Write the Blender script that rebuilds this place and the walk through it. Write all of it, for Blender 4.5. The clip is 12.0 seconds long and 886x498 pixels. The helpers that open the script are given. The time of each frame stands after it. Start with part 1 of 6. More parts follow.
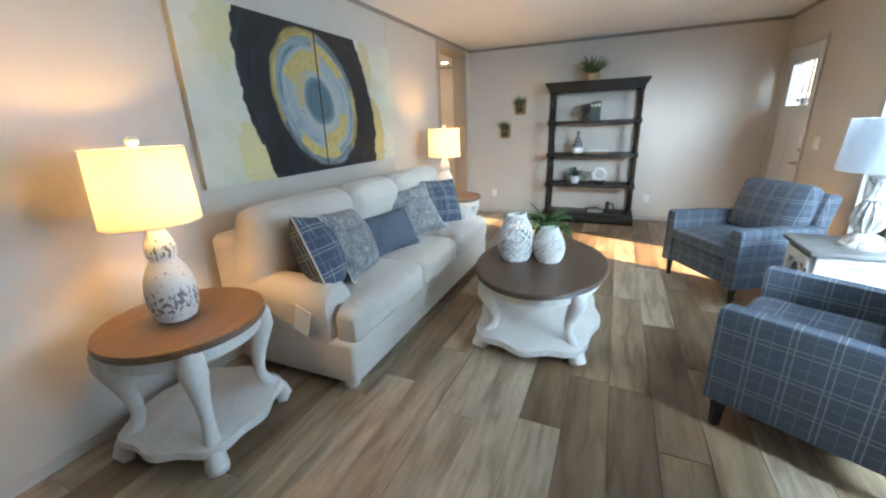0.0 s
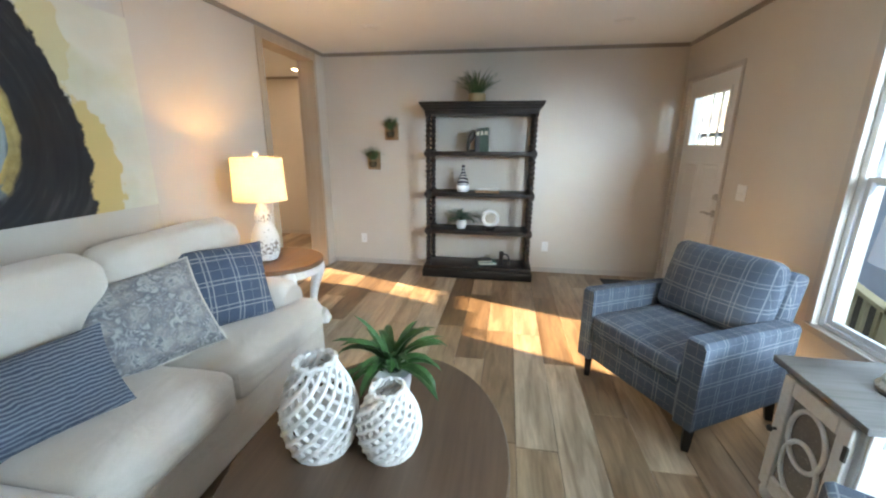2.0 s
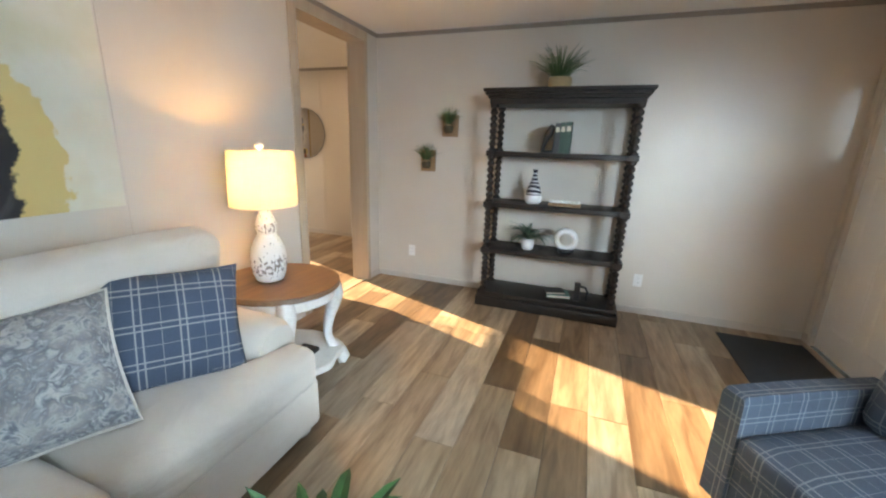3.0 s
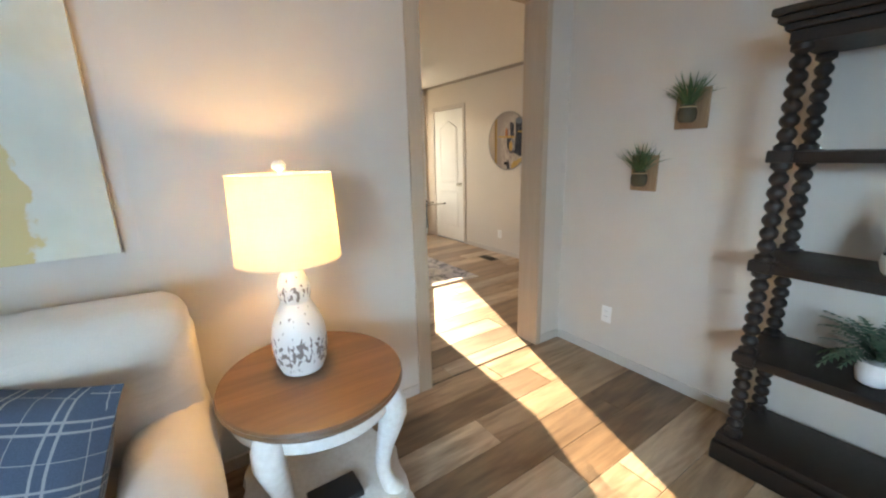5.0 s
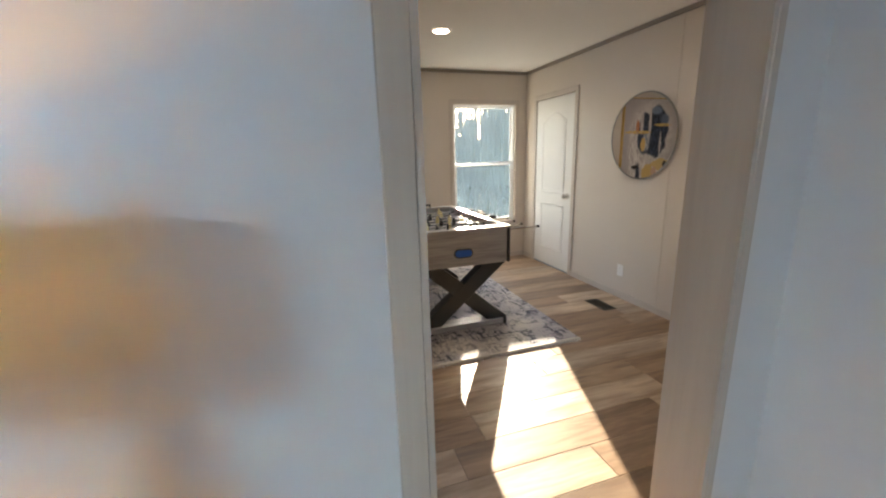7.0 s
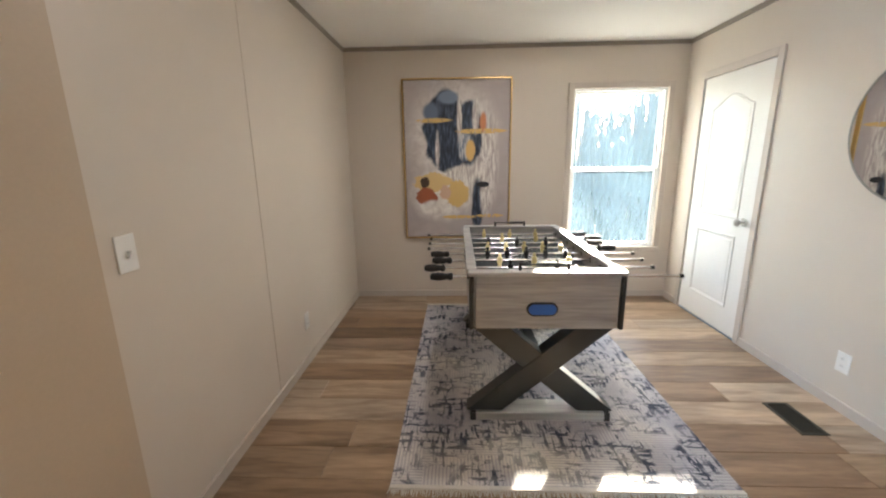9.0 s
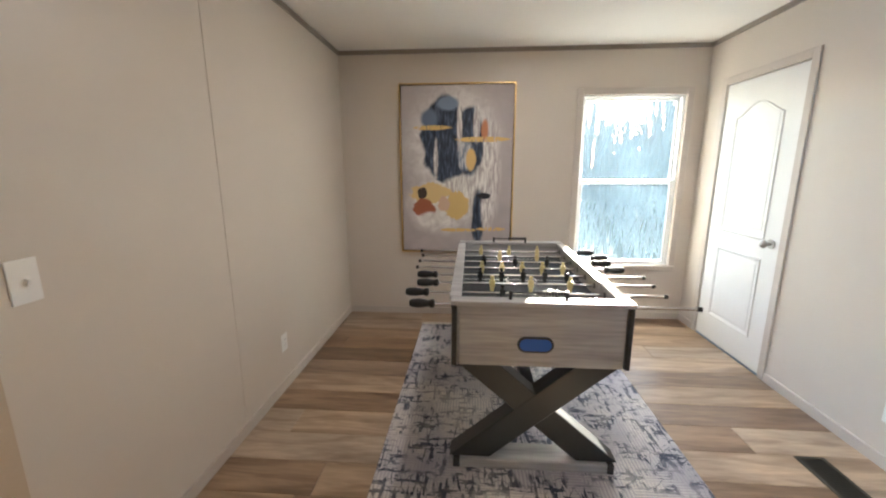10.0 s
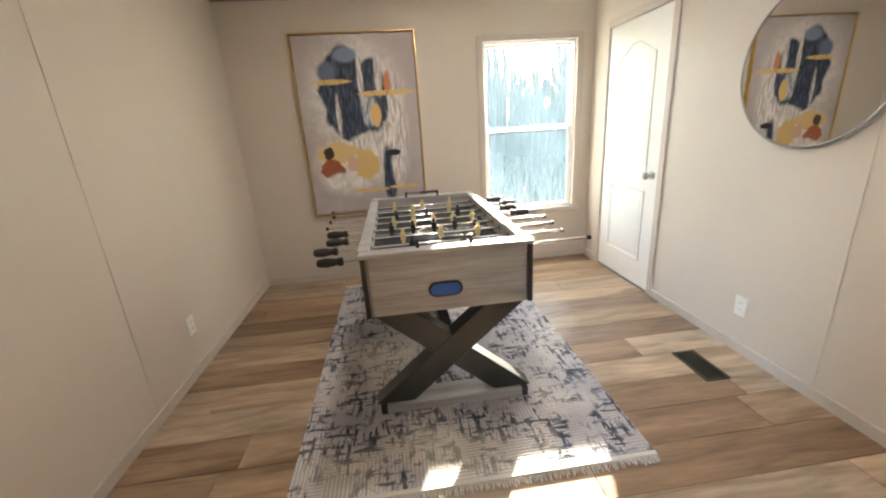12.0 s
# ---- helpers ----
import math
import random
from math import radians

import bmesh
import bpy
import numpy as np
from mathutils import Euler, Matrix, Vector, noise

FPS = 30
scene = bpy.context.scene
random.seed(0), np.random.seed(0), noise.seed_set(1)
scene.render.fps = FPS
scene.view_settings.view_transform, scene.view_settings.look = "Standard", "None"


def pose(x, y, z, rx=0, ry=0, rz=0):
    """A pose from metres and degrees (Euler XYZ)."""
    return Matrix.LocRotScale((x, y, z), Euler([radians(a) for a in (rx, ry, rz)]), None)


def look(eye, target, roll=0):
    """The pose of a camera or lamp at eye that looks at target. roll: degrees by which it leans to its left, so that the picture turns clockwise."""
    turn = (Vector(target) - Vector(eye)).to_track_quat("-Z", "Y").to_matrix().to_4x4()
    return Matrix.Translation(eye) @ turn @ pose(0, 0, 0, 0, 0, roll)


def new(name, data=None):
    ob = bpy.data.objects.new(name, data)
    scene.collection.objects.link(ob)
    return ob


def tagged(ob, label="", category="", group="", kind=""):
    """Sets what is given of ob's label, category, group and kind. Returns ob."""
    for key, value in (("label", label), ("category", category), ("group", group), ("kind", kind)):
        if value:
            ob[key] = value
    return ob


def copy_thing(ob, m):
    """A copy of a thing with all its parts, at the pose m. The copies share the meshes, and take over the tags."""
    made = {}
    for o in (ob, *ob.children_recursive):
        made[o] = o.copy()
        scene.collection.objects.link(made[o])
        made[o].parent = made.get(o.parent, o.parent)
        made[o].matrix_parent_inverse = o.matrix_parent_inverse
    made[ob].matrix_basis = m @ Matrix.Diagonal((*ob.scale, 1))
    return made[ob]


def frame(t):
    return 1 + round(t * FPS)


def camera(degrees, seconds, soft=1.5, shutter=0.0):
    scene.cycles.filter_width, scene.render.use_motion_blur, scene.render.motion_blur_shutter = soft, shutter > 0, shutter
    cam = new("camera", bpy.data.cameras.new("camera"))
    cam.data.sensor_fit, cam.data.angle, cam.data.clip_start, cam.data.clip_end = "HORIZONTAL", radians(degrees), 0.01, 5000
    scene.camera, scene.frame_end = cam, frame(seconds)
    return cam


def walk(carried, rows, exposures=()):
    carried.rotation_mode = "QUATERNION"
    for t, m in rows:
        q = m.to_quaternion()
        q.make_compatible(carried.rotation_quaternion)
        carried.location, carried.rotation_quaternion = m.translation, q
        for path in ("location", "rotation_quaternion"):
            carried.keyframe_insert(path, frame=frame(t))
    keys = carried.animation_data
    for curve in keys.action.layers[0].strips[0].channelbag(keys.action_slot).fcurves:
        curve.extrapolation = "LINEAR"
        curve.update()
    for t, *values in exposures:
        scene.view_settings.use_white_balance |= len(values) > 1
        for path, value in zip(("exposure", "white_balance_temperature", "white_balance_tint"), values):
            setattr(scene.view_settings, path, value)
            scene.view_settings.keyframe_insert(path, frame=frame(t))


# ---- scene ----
cam = camera(97.4, 12.0, soft=2.2)

EXPOSURES = [(0.0, 3.65, 7700, 16), (1.0, 3.65, 8400, 18), (3.5, 3.48, 8300, 18), (5.5, 3.4, 7050, 14), (6.3, 3.2, 6600, 14), (7.0, 3.08, 6300, 13), (9.0, 3.9, 5800, 10), (10.2, 3.9, 5700, 10), (12.0, 4.0, 6100, 10)]
PATH = [
    (0, (2.158, 0.158, 1.407), (1.388, 1.9, 0.795), -2.0),
    (0.5, (2.165, 0.51, 1.419), (1.552, 2.335, 0.876), -2.0),
    (1, (2.124, 0.86, 1.408), (1.673, 2.736, 0.881), -1.8),
    (1.5, (2.078, 1.3, 1.434), (1.796, 3.219, 0.949), -0.4),
    (2, (2.135, 1.734, 1.448), (1.829, 3.642, 0.933), 0.4),
    (2.5, (2.069, 2.159, 1.396), (1.62, 4.037, 0.874), 1.0),
    (3, (2.09, 2.588, 1.413), (1.434, 4.407, 0.901), 1.9),
    (3.5, (2.084, 2.916, 1.435), (1.11, 4.578, 0.898), 1.7),
    (3.7, (2.053, 3.047, 1.418), (0.964, 4.637, 0.885), 1.7),
    (5.3, (1.695, 4.156, 1.414), (0.047, 5.182, 0.935), -1.0),
    (5.5, (1.579, 4.237, 1.426), (-0.081, 5.243, 0.945), -0.2),
    (6, (1.357, 4.517, 1.418), (-0.406, 5.327, 0.936), -0.7),
    (6.5, (1.155, 4.734, 1.426), (-0.679, 5.384, 0.965), -1.8),
    (7, (0.78, 4.906, 1.413), (-1.074, 5.495, 0.949), -1.7),
    (8.8, (-0.081, 5.478, 1.391), (-2.031, 5.483, 0.946), -0.9),
    (9, (-0.134, 5.53, 1.399), (-2.083, 5.453, 0.957), -0.8),
    (9.5, (-0.272, 5.637, 1.401), (-2.202, 5.417, 0.922), -0.3),
    (10, (-0.389, 5.664, 1.418), (-2.342, 5.522, 1.012), -0.1),
    (10.5, (-0.471, 5.713, 1.438), (-2.432, 5.827, 1.062), 1.3),
    (11, (-0.49, 5.776, 1.429), (-2.419, 6.069, 0.991), 0.9),
    (11.5, (-0.442, 5.779, 1.388), (-2.342, 6.06, 0.833), -1.6),
    (12, (-0.373, 5.775, 1.364), (-2.27, 5.979, 0.763), -3.7),
]
walk(cam, [(t, look(eye, target, roll)) for t, eye, target, roll in PATH], EXPOSURES)

# ---- plan ----
H = 2.44
XR, YB, YS = 3.863, 6.286, -2.6          # living room: window wall, bookcase wall, closing wall behind
GX, GL, GR = -4.065, 4.458, 7.662          # games room: window wall, panelled wall, door wall
D0, D1, DH = 5.10, 6.05, 2.34             # doorway between the rooms
MW = -0.17                                # far face of the dividing wall
# LW0, the window's unseen end, is set to let in the yard lamp
LW0, LW1, LZ0, LZ1 = 1.08, 4.03, 0.50, 2.08     # living room window opening
FD0, FD1, FDH = 5.25, 6.17, 2.06                # front door opening
GW0, GW1, GZ0, GZ1 = 6.63, 7.50, 0.525, 2.04    # games room window opening
GD0, GD1, GDH = -3.785, -3.005, 2.05            # white door in the games room

# ---- light ----
SUN = Vector((-0.921, 0.331, 0.206)).normalized()  # towards the sun
world = bpy.data.worlds.new("world")
scene.world = world
world.use_nodes = True
wn = world.node_tree
sky = wn.nodes.new("ShaderNodeTexSky")
sky.sky_type = "NISHITA"
sky.sun_disc = False
sky.sun_elevation = math.asin(SUN.z)
sky.sun_rotation = math.atan2(SUN.x, SUN.y)
wn.links.new(sky.outputs[0], wn.nodes["Background"].inputs[0])
wn.nodes["Background"].inputs[1].default_value = 0.075


def lamp(name, kind, m, energy, color, **more):
    data = bpy.data.lights.new(name, kind)
    data.energy, data.color = energy, color
    if "size" in more:
        data.shape = "RECTANGLE"
        data.size, data.size_y = more["size"]
    if "radius" in more:
        data.shadow_soft_size = more["radius"]
    if "angle" in more:
        data.angle = radians(more["angle"])
    ob = new(name, data)
    ob.matrix_world = m
    return ob


lamp("sun", "SUN", look(SUN * 30, (0, 0, 0)), 5.0, (1.0, 0.87, 0.64), angle=0.5)
# area lamps added for sky light: living room window opening, above the games room window
lamp("sky_light_living", "AREA", look((XR + 0.125, 2.28, 1.29), (0, 2.28, 1.29)), 5.2, (0.34, 0.63, 1.0), size=(2.25, 1.5))
# unseen fill lamp in the yard, added to brighten the bookcase wall
lamp("yard_fill", "AREA", look((4.85, 0.4, 2.35), (3.1, 6.28, 1.45)), 44, (0.44, 0.71, 1.0), size=(1.6, 1.1))
lamp("sky_light_game", "AREA", look((GX - 0.62, 7.05, 2.80), (-2.0, 6.9, 0.5)), 2.2, (0.55, 0.77, 1.0), size=(0.95, 0.9))

# ---- material helpers ----


class Mat:
    """A node material with short calls."""

    def __init__(self, name, rough=0.6, metal=0.0):
        self.m = bpy.data.materials.new(name)
        self.m.use_nodes = True
        self.t = self.m.node_tree
        self.b = self.t.nodes["Principled BSDF"]
        self.b.inputs["Roughness"].default_value = rough
        self.b.inputs["Metallic"].default_value = metal

    def node(self, kind, **values):
        n = self.t.nodes.new(kind)
        for k, v in values.items():
            n.inputs[k.replace("_", " ")].default_value = v
        return n

    def link(self, a, b):
        self.t.links.new(a, b)

    def coords(self, kind="Object", scale=(1, 1, 1), turn=(0, 0, 0)):
        c = self.t.nodes.new("ShaderNodeTexCoord")
        p = self.node("ShaderNodeMapping", Scale=scale, Rotation=[radians(a) for a in turn])
        self.link(c.outputs[kind], p.inputs[0])
        return p.outputs[0]

    def place(self, scale=(1, 1, 1)):
        g = self.t.nodes.new("ShaderNodeNewGeometry")
        p = self.node("ShaderNodeMapping", Scale=scale)
        self.link(g.outputs["Position"], p.inputs[0])
        return p.outputs[0]

    def noise(self, vec, scale, detail=4.0, distort=0.0):
        n = self.node("ShaderNodeTexNoise", Scale=scale, Detail=detail, Distortion=distort)
        self.link(vec, n.inputs["Vector"])
        return n.outputs["Fac"]

    def ramp(self, fac, stops, constant=False):
        r = self.t.nodes.new("ShaderNodeValToRGB")
        e = r.color_ramp.elements
        if constant:
            r.color_ramp.interpolation = "CONSTANT"
        while len(e) < len(stops):
            e.new(0.5)
        for k, (p, c) in zip(e, stops):
            k.position, k.color = p, (*c, 1)
        self.link(fac, r.inputs[0])
        return r.outputs[0]

    def mix(self, fac, a, b, blend="MIX"):
        n = self.t.nodes.new("ShaderNodeMix")
        n.data_type, n.blend_type = "RGBA", blend
        for v, i in ((fac, 0), (a, 6), (b, 7)):
            if isinstance(v, (int, float)):
                n.inputs[i].default_value = v
            elif isinstance(v, tuple):
                n.inputs[i].default_value = (*v, 1)
            else:
                self.link(v, n.inputs[i])
        return n.outputs[2]

    def math(self, op, a, b=0.0, c=0.0):
        n = self.t.nodes.new("ShaderNodeMath")
        n.operation = op
        for v, i in ((a, 0), (b, 1), (c, 2)):
            if isinstance(v, (int, float)):
                n.inputs[i].default_value = v
            else:
                self.link(v, n.inputs[i])
        return n.outputs[0]

    def color(self, c):
        if isinstance(c, tuple):
            self.b.inputs["Base Color"].default_value = (*c, 1)
        else:
            self.link(c, self.b.inputs["Base Color"])
        return self

    def rough(self, fac, lo, hi):
        n = self.t.nodes.new("ShaderNodeMapRange")
        n.inputs[3].default_value, n.inputs[4].default_value = lo, hi
        self.link(fac, n.inputs[0])
        self.link(n.outputs[0], self.b.inputs["Roughness"])
        return self

    def bump(self, height, strength=0.2, distance=0.01):
        n = self.node("ShaderNodeBump", Strength=strength, Distance=distance)
        self.link(height, n.inputs["Height"])
        self.link(n.outputs[0], self.b.inputs["Normal"])
        return self


def scaled(c, k):
    return tuple(min(1.0, v * k) for v in c)


def plain(name, c, rough=0.6, metal=0.0, vary=0.12, scale=6.0, grain=80.0, bump=0.08):
    """A surface of one colour with stains, grain and fine relief."""
    m = Mat(name, rough, metal)
    v = m.coords()
    big, fine = m.noise(v, scale), m.noise(v, grain, 3.0)
    m.color(m.mix(0.35, m.ramp(big, [(0.25, scaled(c, 1 - vary)), (0.75, scaled(c, 1 + vary))]),
                  m.ramp(fine, [(0.3, scaled(c, 1 - vary)), (0.7, scaled(c, 1 + vary))])))
    m.rough(fine, max(0.02, rough - 0.08), min(1, rough + 0.08)).bump(fine, bump, 0.004)
    return m.m


def painted_wall():
    m = Mat("wall_paint", 0.55)
    v = m.place()
    big, fine = m.noise(v, 0.9), m.noise(v, 260.0, 2.0)
    m.color(m.ramp(big, [(0.3, (0.60, 0.535, 0.46)), (0.7, (0.645, 0.58, 0.50))]))
    m.rough(big, 0.33, 0.44).bump(fine, 0.06, 0.002)
    return m.m


def wood(name, dark, light, rough=0.45, axis=0, scale=1.0, spread=0.0, contrast=0.5):
    """Wood with its grain along one local axis; spread: how far pieces differ."""
    m = Mat(name, rough)
    s = [14.0 * scale] * 3
    s[axis] = 0.9 * scale
    v = m.coords(scale=tuple(s))
    info = m.t.nodes.new("ShaderNodeObjectInfo")
    off = m.node("ShaderNodeVectorMath")
    off.operation = "MULTIPLY_ADD"
    off.inputs[1].default_value = (37.0, 19.0, 53.0)
    m.link(info.outputs["Random"], off.inputs[0])
    m.link(v, off.inputs[2])
    v = off.outputs[0]
    grain = m.noise(v, 1.0, 8.0, 0.9)
    fine = m.noise(v, 6.0, 4.0, 0.3)
    col = m.ramp(grain, [(0.5 - contrast * 0.45, dark), (0.5, scaled(tuple((a + b) / 2 for a, b in zip(dark, light)), 1.0)), (0.5 + contrast * 0.45, light)])
    col = m.mix(0.3, col, m.ramp(fine, [(0.35, dark), (0.65, light)]))
    if spread:
        shade = m.ramp(info.outputs["Random"], [(0.0, (1 - spread,) * 3), (0.35, (1 - spread * 0.3, 1 - spread * 0.35, 1 - spread * 0.4)), (0.7, (1.0, 0.98, 0.95)), (1.0, (1 + spread * 0.25,) * 3)])
        col = m.mix(1.0, col, shade, "MULTIPLY")
    m.color(col).rough(grain, rough - 0.1, rough + 0.1).bump(fine, 0.12, 0.002)
    return m.m


def glass(name, c=(0.95, 0.98, 1.0)):
    m = Mat(name, 0.02)
    m.color(c)
    m.b.inputs["Transmission Weight"].default_value = 1.0
    m.b.inputs["IOR"].default_value = 1.02
    return m.m


WALL = painted_wall()
CEIL = plain("ceiling_paint", (0.84, 0.82, 0.78), 0.8, vary=0.03, scale=1.5, grain=140, bump=0.25)
TRIM = plain("taupe_trim", (0.30, 0.26, 0.215), 0.5, vary=0.08)
BASEBOARD = plain("baseboard_paint", (0.56, 0.50, 0.44), 0.5, vary=0.06)
WHITE = plain("white_paint", (0.80, 0.79, 0.76), 0.4, vary=0.03)
VINYL = plain("white_vinyl", (0.82, 0.83, 0.84), 0.35, vary=0.02)
JAMB = wood("pale_oak_casing", (0.43, 0.325, 0.225), (0.55, 0.435, 0.315), 0.5, axis=2, scale=0.35)


def plank_floor():
    """Wood-look vinyl: each board with a tone of its own, soft grain along it."""
    m = Mat("grey_brown_plank", 0.4)
    info = m.t.nodes.new("ShaderNodeObjectInfo")
    off = m.node("ShaderNodeVectorMath")
    off.operation = "MULTIPLY_ADD"
    off.inputs[1].default_value = (37.0, 19.0, 53.0)
    m.link(info.outputs["Random"], off.inputs[0])
    m.link(m.coords(scale=(6.0, 0.75, 1.0)), off.inputs[2])
    v = off.outputs[0]
    broad, grain = m.noise(v, 0.8, 3.0, 1.3), m.noise(v, 2.6, 6.0, 0.8)
    fine = m.noise(v, 11.0, 4.0, 0.2)
    tone = m.ramp(info.outputs["Random"], [(0.0, (0.17, 0.106, 0.060)), (0.2, (0.27, 0.174, 0.102)), (0.45, (0.355, 0.25, 0.157)), (0.7, (0.455, 0.34, 0.232)), (0.86, (0.395, 0.305, 0.218)), (1.0, (0.235, 0.156, 0.098))])
    col = m.mix(1.0, tone, m.ramp(broad, [(0.30, (0.72, 0.67, 0.62)), (0.5, (1.0, 1.0, 1.0)), (0.70, (1.24, 1.24, 1.24))]), "MULTIPLY")
    col = m.mix(0.8, col, m.ramp(grain, [(0.34, (0.62, 0.57, 0.53)), (0.5, (1.0, 1.0, 1.0)), (0.68, (1.25, 1.25, 1.25))]), "MULTIPLY")
    col = m.mix(0.45, col, m.ramp(fine, [(0.35, (0.75, 0.73, 0.70)), (0.6, (1.1, 1.1, 1.1))]), "MULTIPLY")
    m.color(col).rough(grain, 0.30, 0.46).bump(fine, 0.06, 0.001)
    return m.m


PLANK = plank_floor()
UNDER = plain("joint_dark", (0.05, 0.04, 0.03), 0.8)
PANE = glass("window_glass")


def hazy_glass():
    """A dusty pane whose blue translucent film also imitates the haze of glare."""
    m = Mat("hazy_glass", 0.02)
    m.color((0.95, 0.98, 1.0))
    m.b.inputs["Transmission Weight"].default_value = 1.0
    m.b.inputs["IOR"].default_value = 1.02
    haze = m.t.nodes.new("ShaderNodeBsdfTranslucent")
    haze.inputs[0].default_value = (0.50, 0.74, 0.92, 1)
    mx = m.t.nodes.new("ShaderNodeMixShader")
    m.link(m.ramp(m.noise(m.coords(), 3.0, 6.0), [(0.3, (0.014, 0.014, 0.014)), (0.7, (0.024, 0.024, 0.024))]), mx.inputs[0])
    m.link(m.b.outputs[0], mx.inputs[1])
    m.link(haze.outputs[0], mx.inputs[2])
    m.link(mx.outputs[0], m.t.nodes["Material Output"].inputs[0])
    return m.m


HAZY = hazy_glass()
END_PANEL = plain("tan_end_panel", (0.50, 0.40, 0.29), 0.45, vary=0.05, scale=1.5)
NICKEL = plain("brushed_nickel", (0.55, 0.52, 0.48), 0.3, 1.0, vary=0.05)
DARK_METAL = plain("dark_metal", (0.06, 0.055, 0.05), 0.4, 0.7)
PLASTIC = plain("white_plastic", (0.82, 0.81, 0.78), 0.35, vary=0.02)

# ---- mesh helpers ----


def box(bm, a, b, bevel=0.0, seg=1):
    """A box from corner a to corner b."""
    r = bmesh.ops.create_cube(bm, size=1.0)
    vs = r["verts"]
    for v in vs:
        v.co = Vector([a[i] + (v.co[i] + 0.5) * (b[i] - a[i]) for i in range(3)])
    if bevel:
        es = list({e for v in vs for e in v.link_edges})
        bmesh.ops.bevel(bm, geom=es, offset=bevel, segments=seg, profile=0.5, affect="EDGES")
    return bm


def slab(a, b, bevel=0.0, seg=1):
    return box(bmesh.new(), a, b, bevel, seg)


def rod(bm, p, q, r0, r1=None, seg=12):
    """A round bar from p to q."""
    p, q = Vector(p), Vector(q)
    d = q - p
    m = Matrix.Translation((p + q) / 2) @ d.to_track_quat("Z", "Y").to_matrix().to_4x4()
    bmesh.ops.create_cone(bm, cap_ends=True, segments=seg, radius1=r0, radius2=r0 if r1 is None else r1, depth=d.length, matrix=m)
    return bm


def lathe(bm, profile, seg=28, at=(0, 0, 0), squash=(1, 1), lobes=0, depth=0.0):
    """A turned body from (radius, z) pairs; lobes give flutes."""
    rings = []
    for r, z in profile:
        ring = []
        for i in range(seg):
            a = 2 * math.pi * i / seg
            k = r * (1 + depth * math.cos(lobes * a))
            ring.append(bm.verts.new((at[0] + k * math.cos(a) * squash[0], at[1] + k * math.sin(a) * squash[1], at[2] + z)))
        rings.append(ring)
    for lo, hi in zip(rings, rings[1:]):
        for i in range(seg):
            j = (i + 1) % seg
            bm.faces.new((lo[i], lo[j], hi[j], hi[i]))
    if profile[0][0] > 0:
        bm.faces.new(rings[0][::-1])
    if profile[-1][0] > 0:
        bm.faces.new(rings[-1])
    return bm


def tube(bm, points, radii, seg=10, flat=1.0):
    """A bent bar through points, with a radius at each."""
    pts = [Vector(p) for p in points]
    rings, side = [], None
    for i, p in enumerate(pts):
        d = (pts[min(i + 1, len(pts) - 1)] - pts[max(i - 1, 0)]).normalized()
        if side is None:
            side = d.cross(Vector((0, 0, 1)))
            if side.length < 0.3:
                side = d.cross(Vector((0, 1, 0)))
        side = (side - d * side.dot(d)).normalized()
        up = side.cross(d)
        r = radii[i] if isinstance(radii, (list, tuple)) else radii
        rings.append([bm.verts.new(p + side * r * flat * math.cos(a) + up * r * math.sin(a)) for a in (2 * math.pi * k / seg for k in range(seg))])
    for lo, hi in zip(rings, rings[1:]):
        for i in range(seg):
            bm.faces.new((lo[i], lo[(i + 1) % seg], hi[(i + 1) % seg], hi[i]))
    bm.faces.new(rings[0][::-1])
    bm.faces.new(rings[-1])
    return bm


def outline(bm, pts, z0, z1, bevel=0.0):
    """A flat plate with the outline pts, from z0 to z1."""
    low = [bm.verts.new((x, y, z0)) for x, y in pts]
    high = [bm.verts.new((x, y, z1)) for x, y in pts]
    n = len(pts)
    bm.faces.new(low[::-1])
    top = bm.faces.new(high)
    for i in range(n):
        bm.faces.new((low[i], low[(i + 1) % n], high[(i + 1) % n], high[i]))
    if bevel:
        bmesh.ops.bevel(bm, geom=list(top.edges), offset=bevel, segments=2, profile=0.5, affect="EDGES")
    return bm


def turned(bm, m):
    bmesh.ops.transform(bm, matrix=m, verts=bm.verts)
    return bm


def mesh_of(name, bm, material, smooth=False):
    bmesh.ops.recalc_face_normals(bm, faces=bm.faces)
    me = bpy.data.meshes.new(name)
    bm.to_mesh(me)
    bm.free()
    if material:
        me.materials.append(material)
    if smooth:
        me.shade_smooth()
        me.set_sharp_from_angle(angle=radians(38))
    return me


def part(name, bm, material, parent=None, label="", smooth=True, at=None):
    """Links a bmesh as one mesh object under a thing or a part."""
    ob = new(name, mesh_of(name, bm, material, smooth))
    if parent:
        ob.parent = parent
    if at:
        ob.location = at
    return tagged(ob, label)


def thing(name, m, label, category, group="", kind=""):
    ob = new(name)
    ob.matrix_world = m
    return tagged(ob, label, category, group, kind)


def setting(name, bm, material, label="", smooth=False):
    return tagged(part(name, bm, material, smooth=smooth), label, "", "", "structure")


def wall_with_holes(name, axis, face, back, lo, hi, holes, label):
    """A wall from lo to hi, between the planes face and back, with holes (from, to, bottom, top)."""
    bm = bmesh.new()

    def piece(a, b, z0, z1):
        if b - a < 1e-4 or z1 - z0 < 1e-4:
            return
        if axis == "y":
            box(bm, (min(face, back), a, z0), (max(face, back), b, z1))
        else:
            box(bm, (a, min(face, back), z0), (b, max(face, back), z1))

    at = lo
    for a, b, z0, z1 in sorted(holes):
        piece(at, a, 0, H)
        piece(a, b, 0, z0)
        piece(a, b, z1, H)
        at = b
    piece(at, hi, 0, H)
    return setting(name, bm, WALL, label)


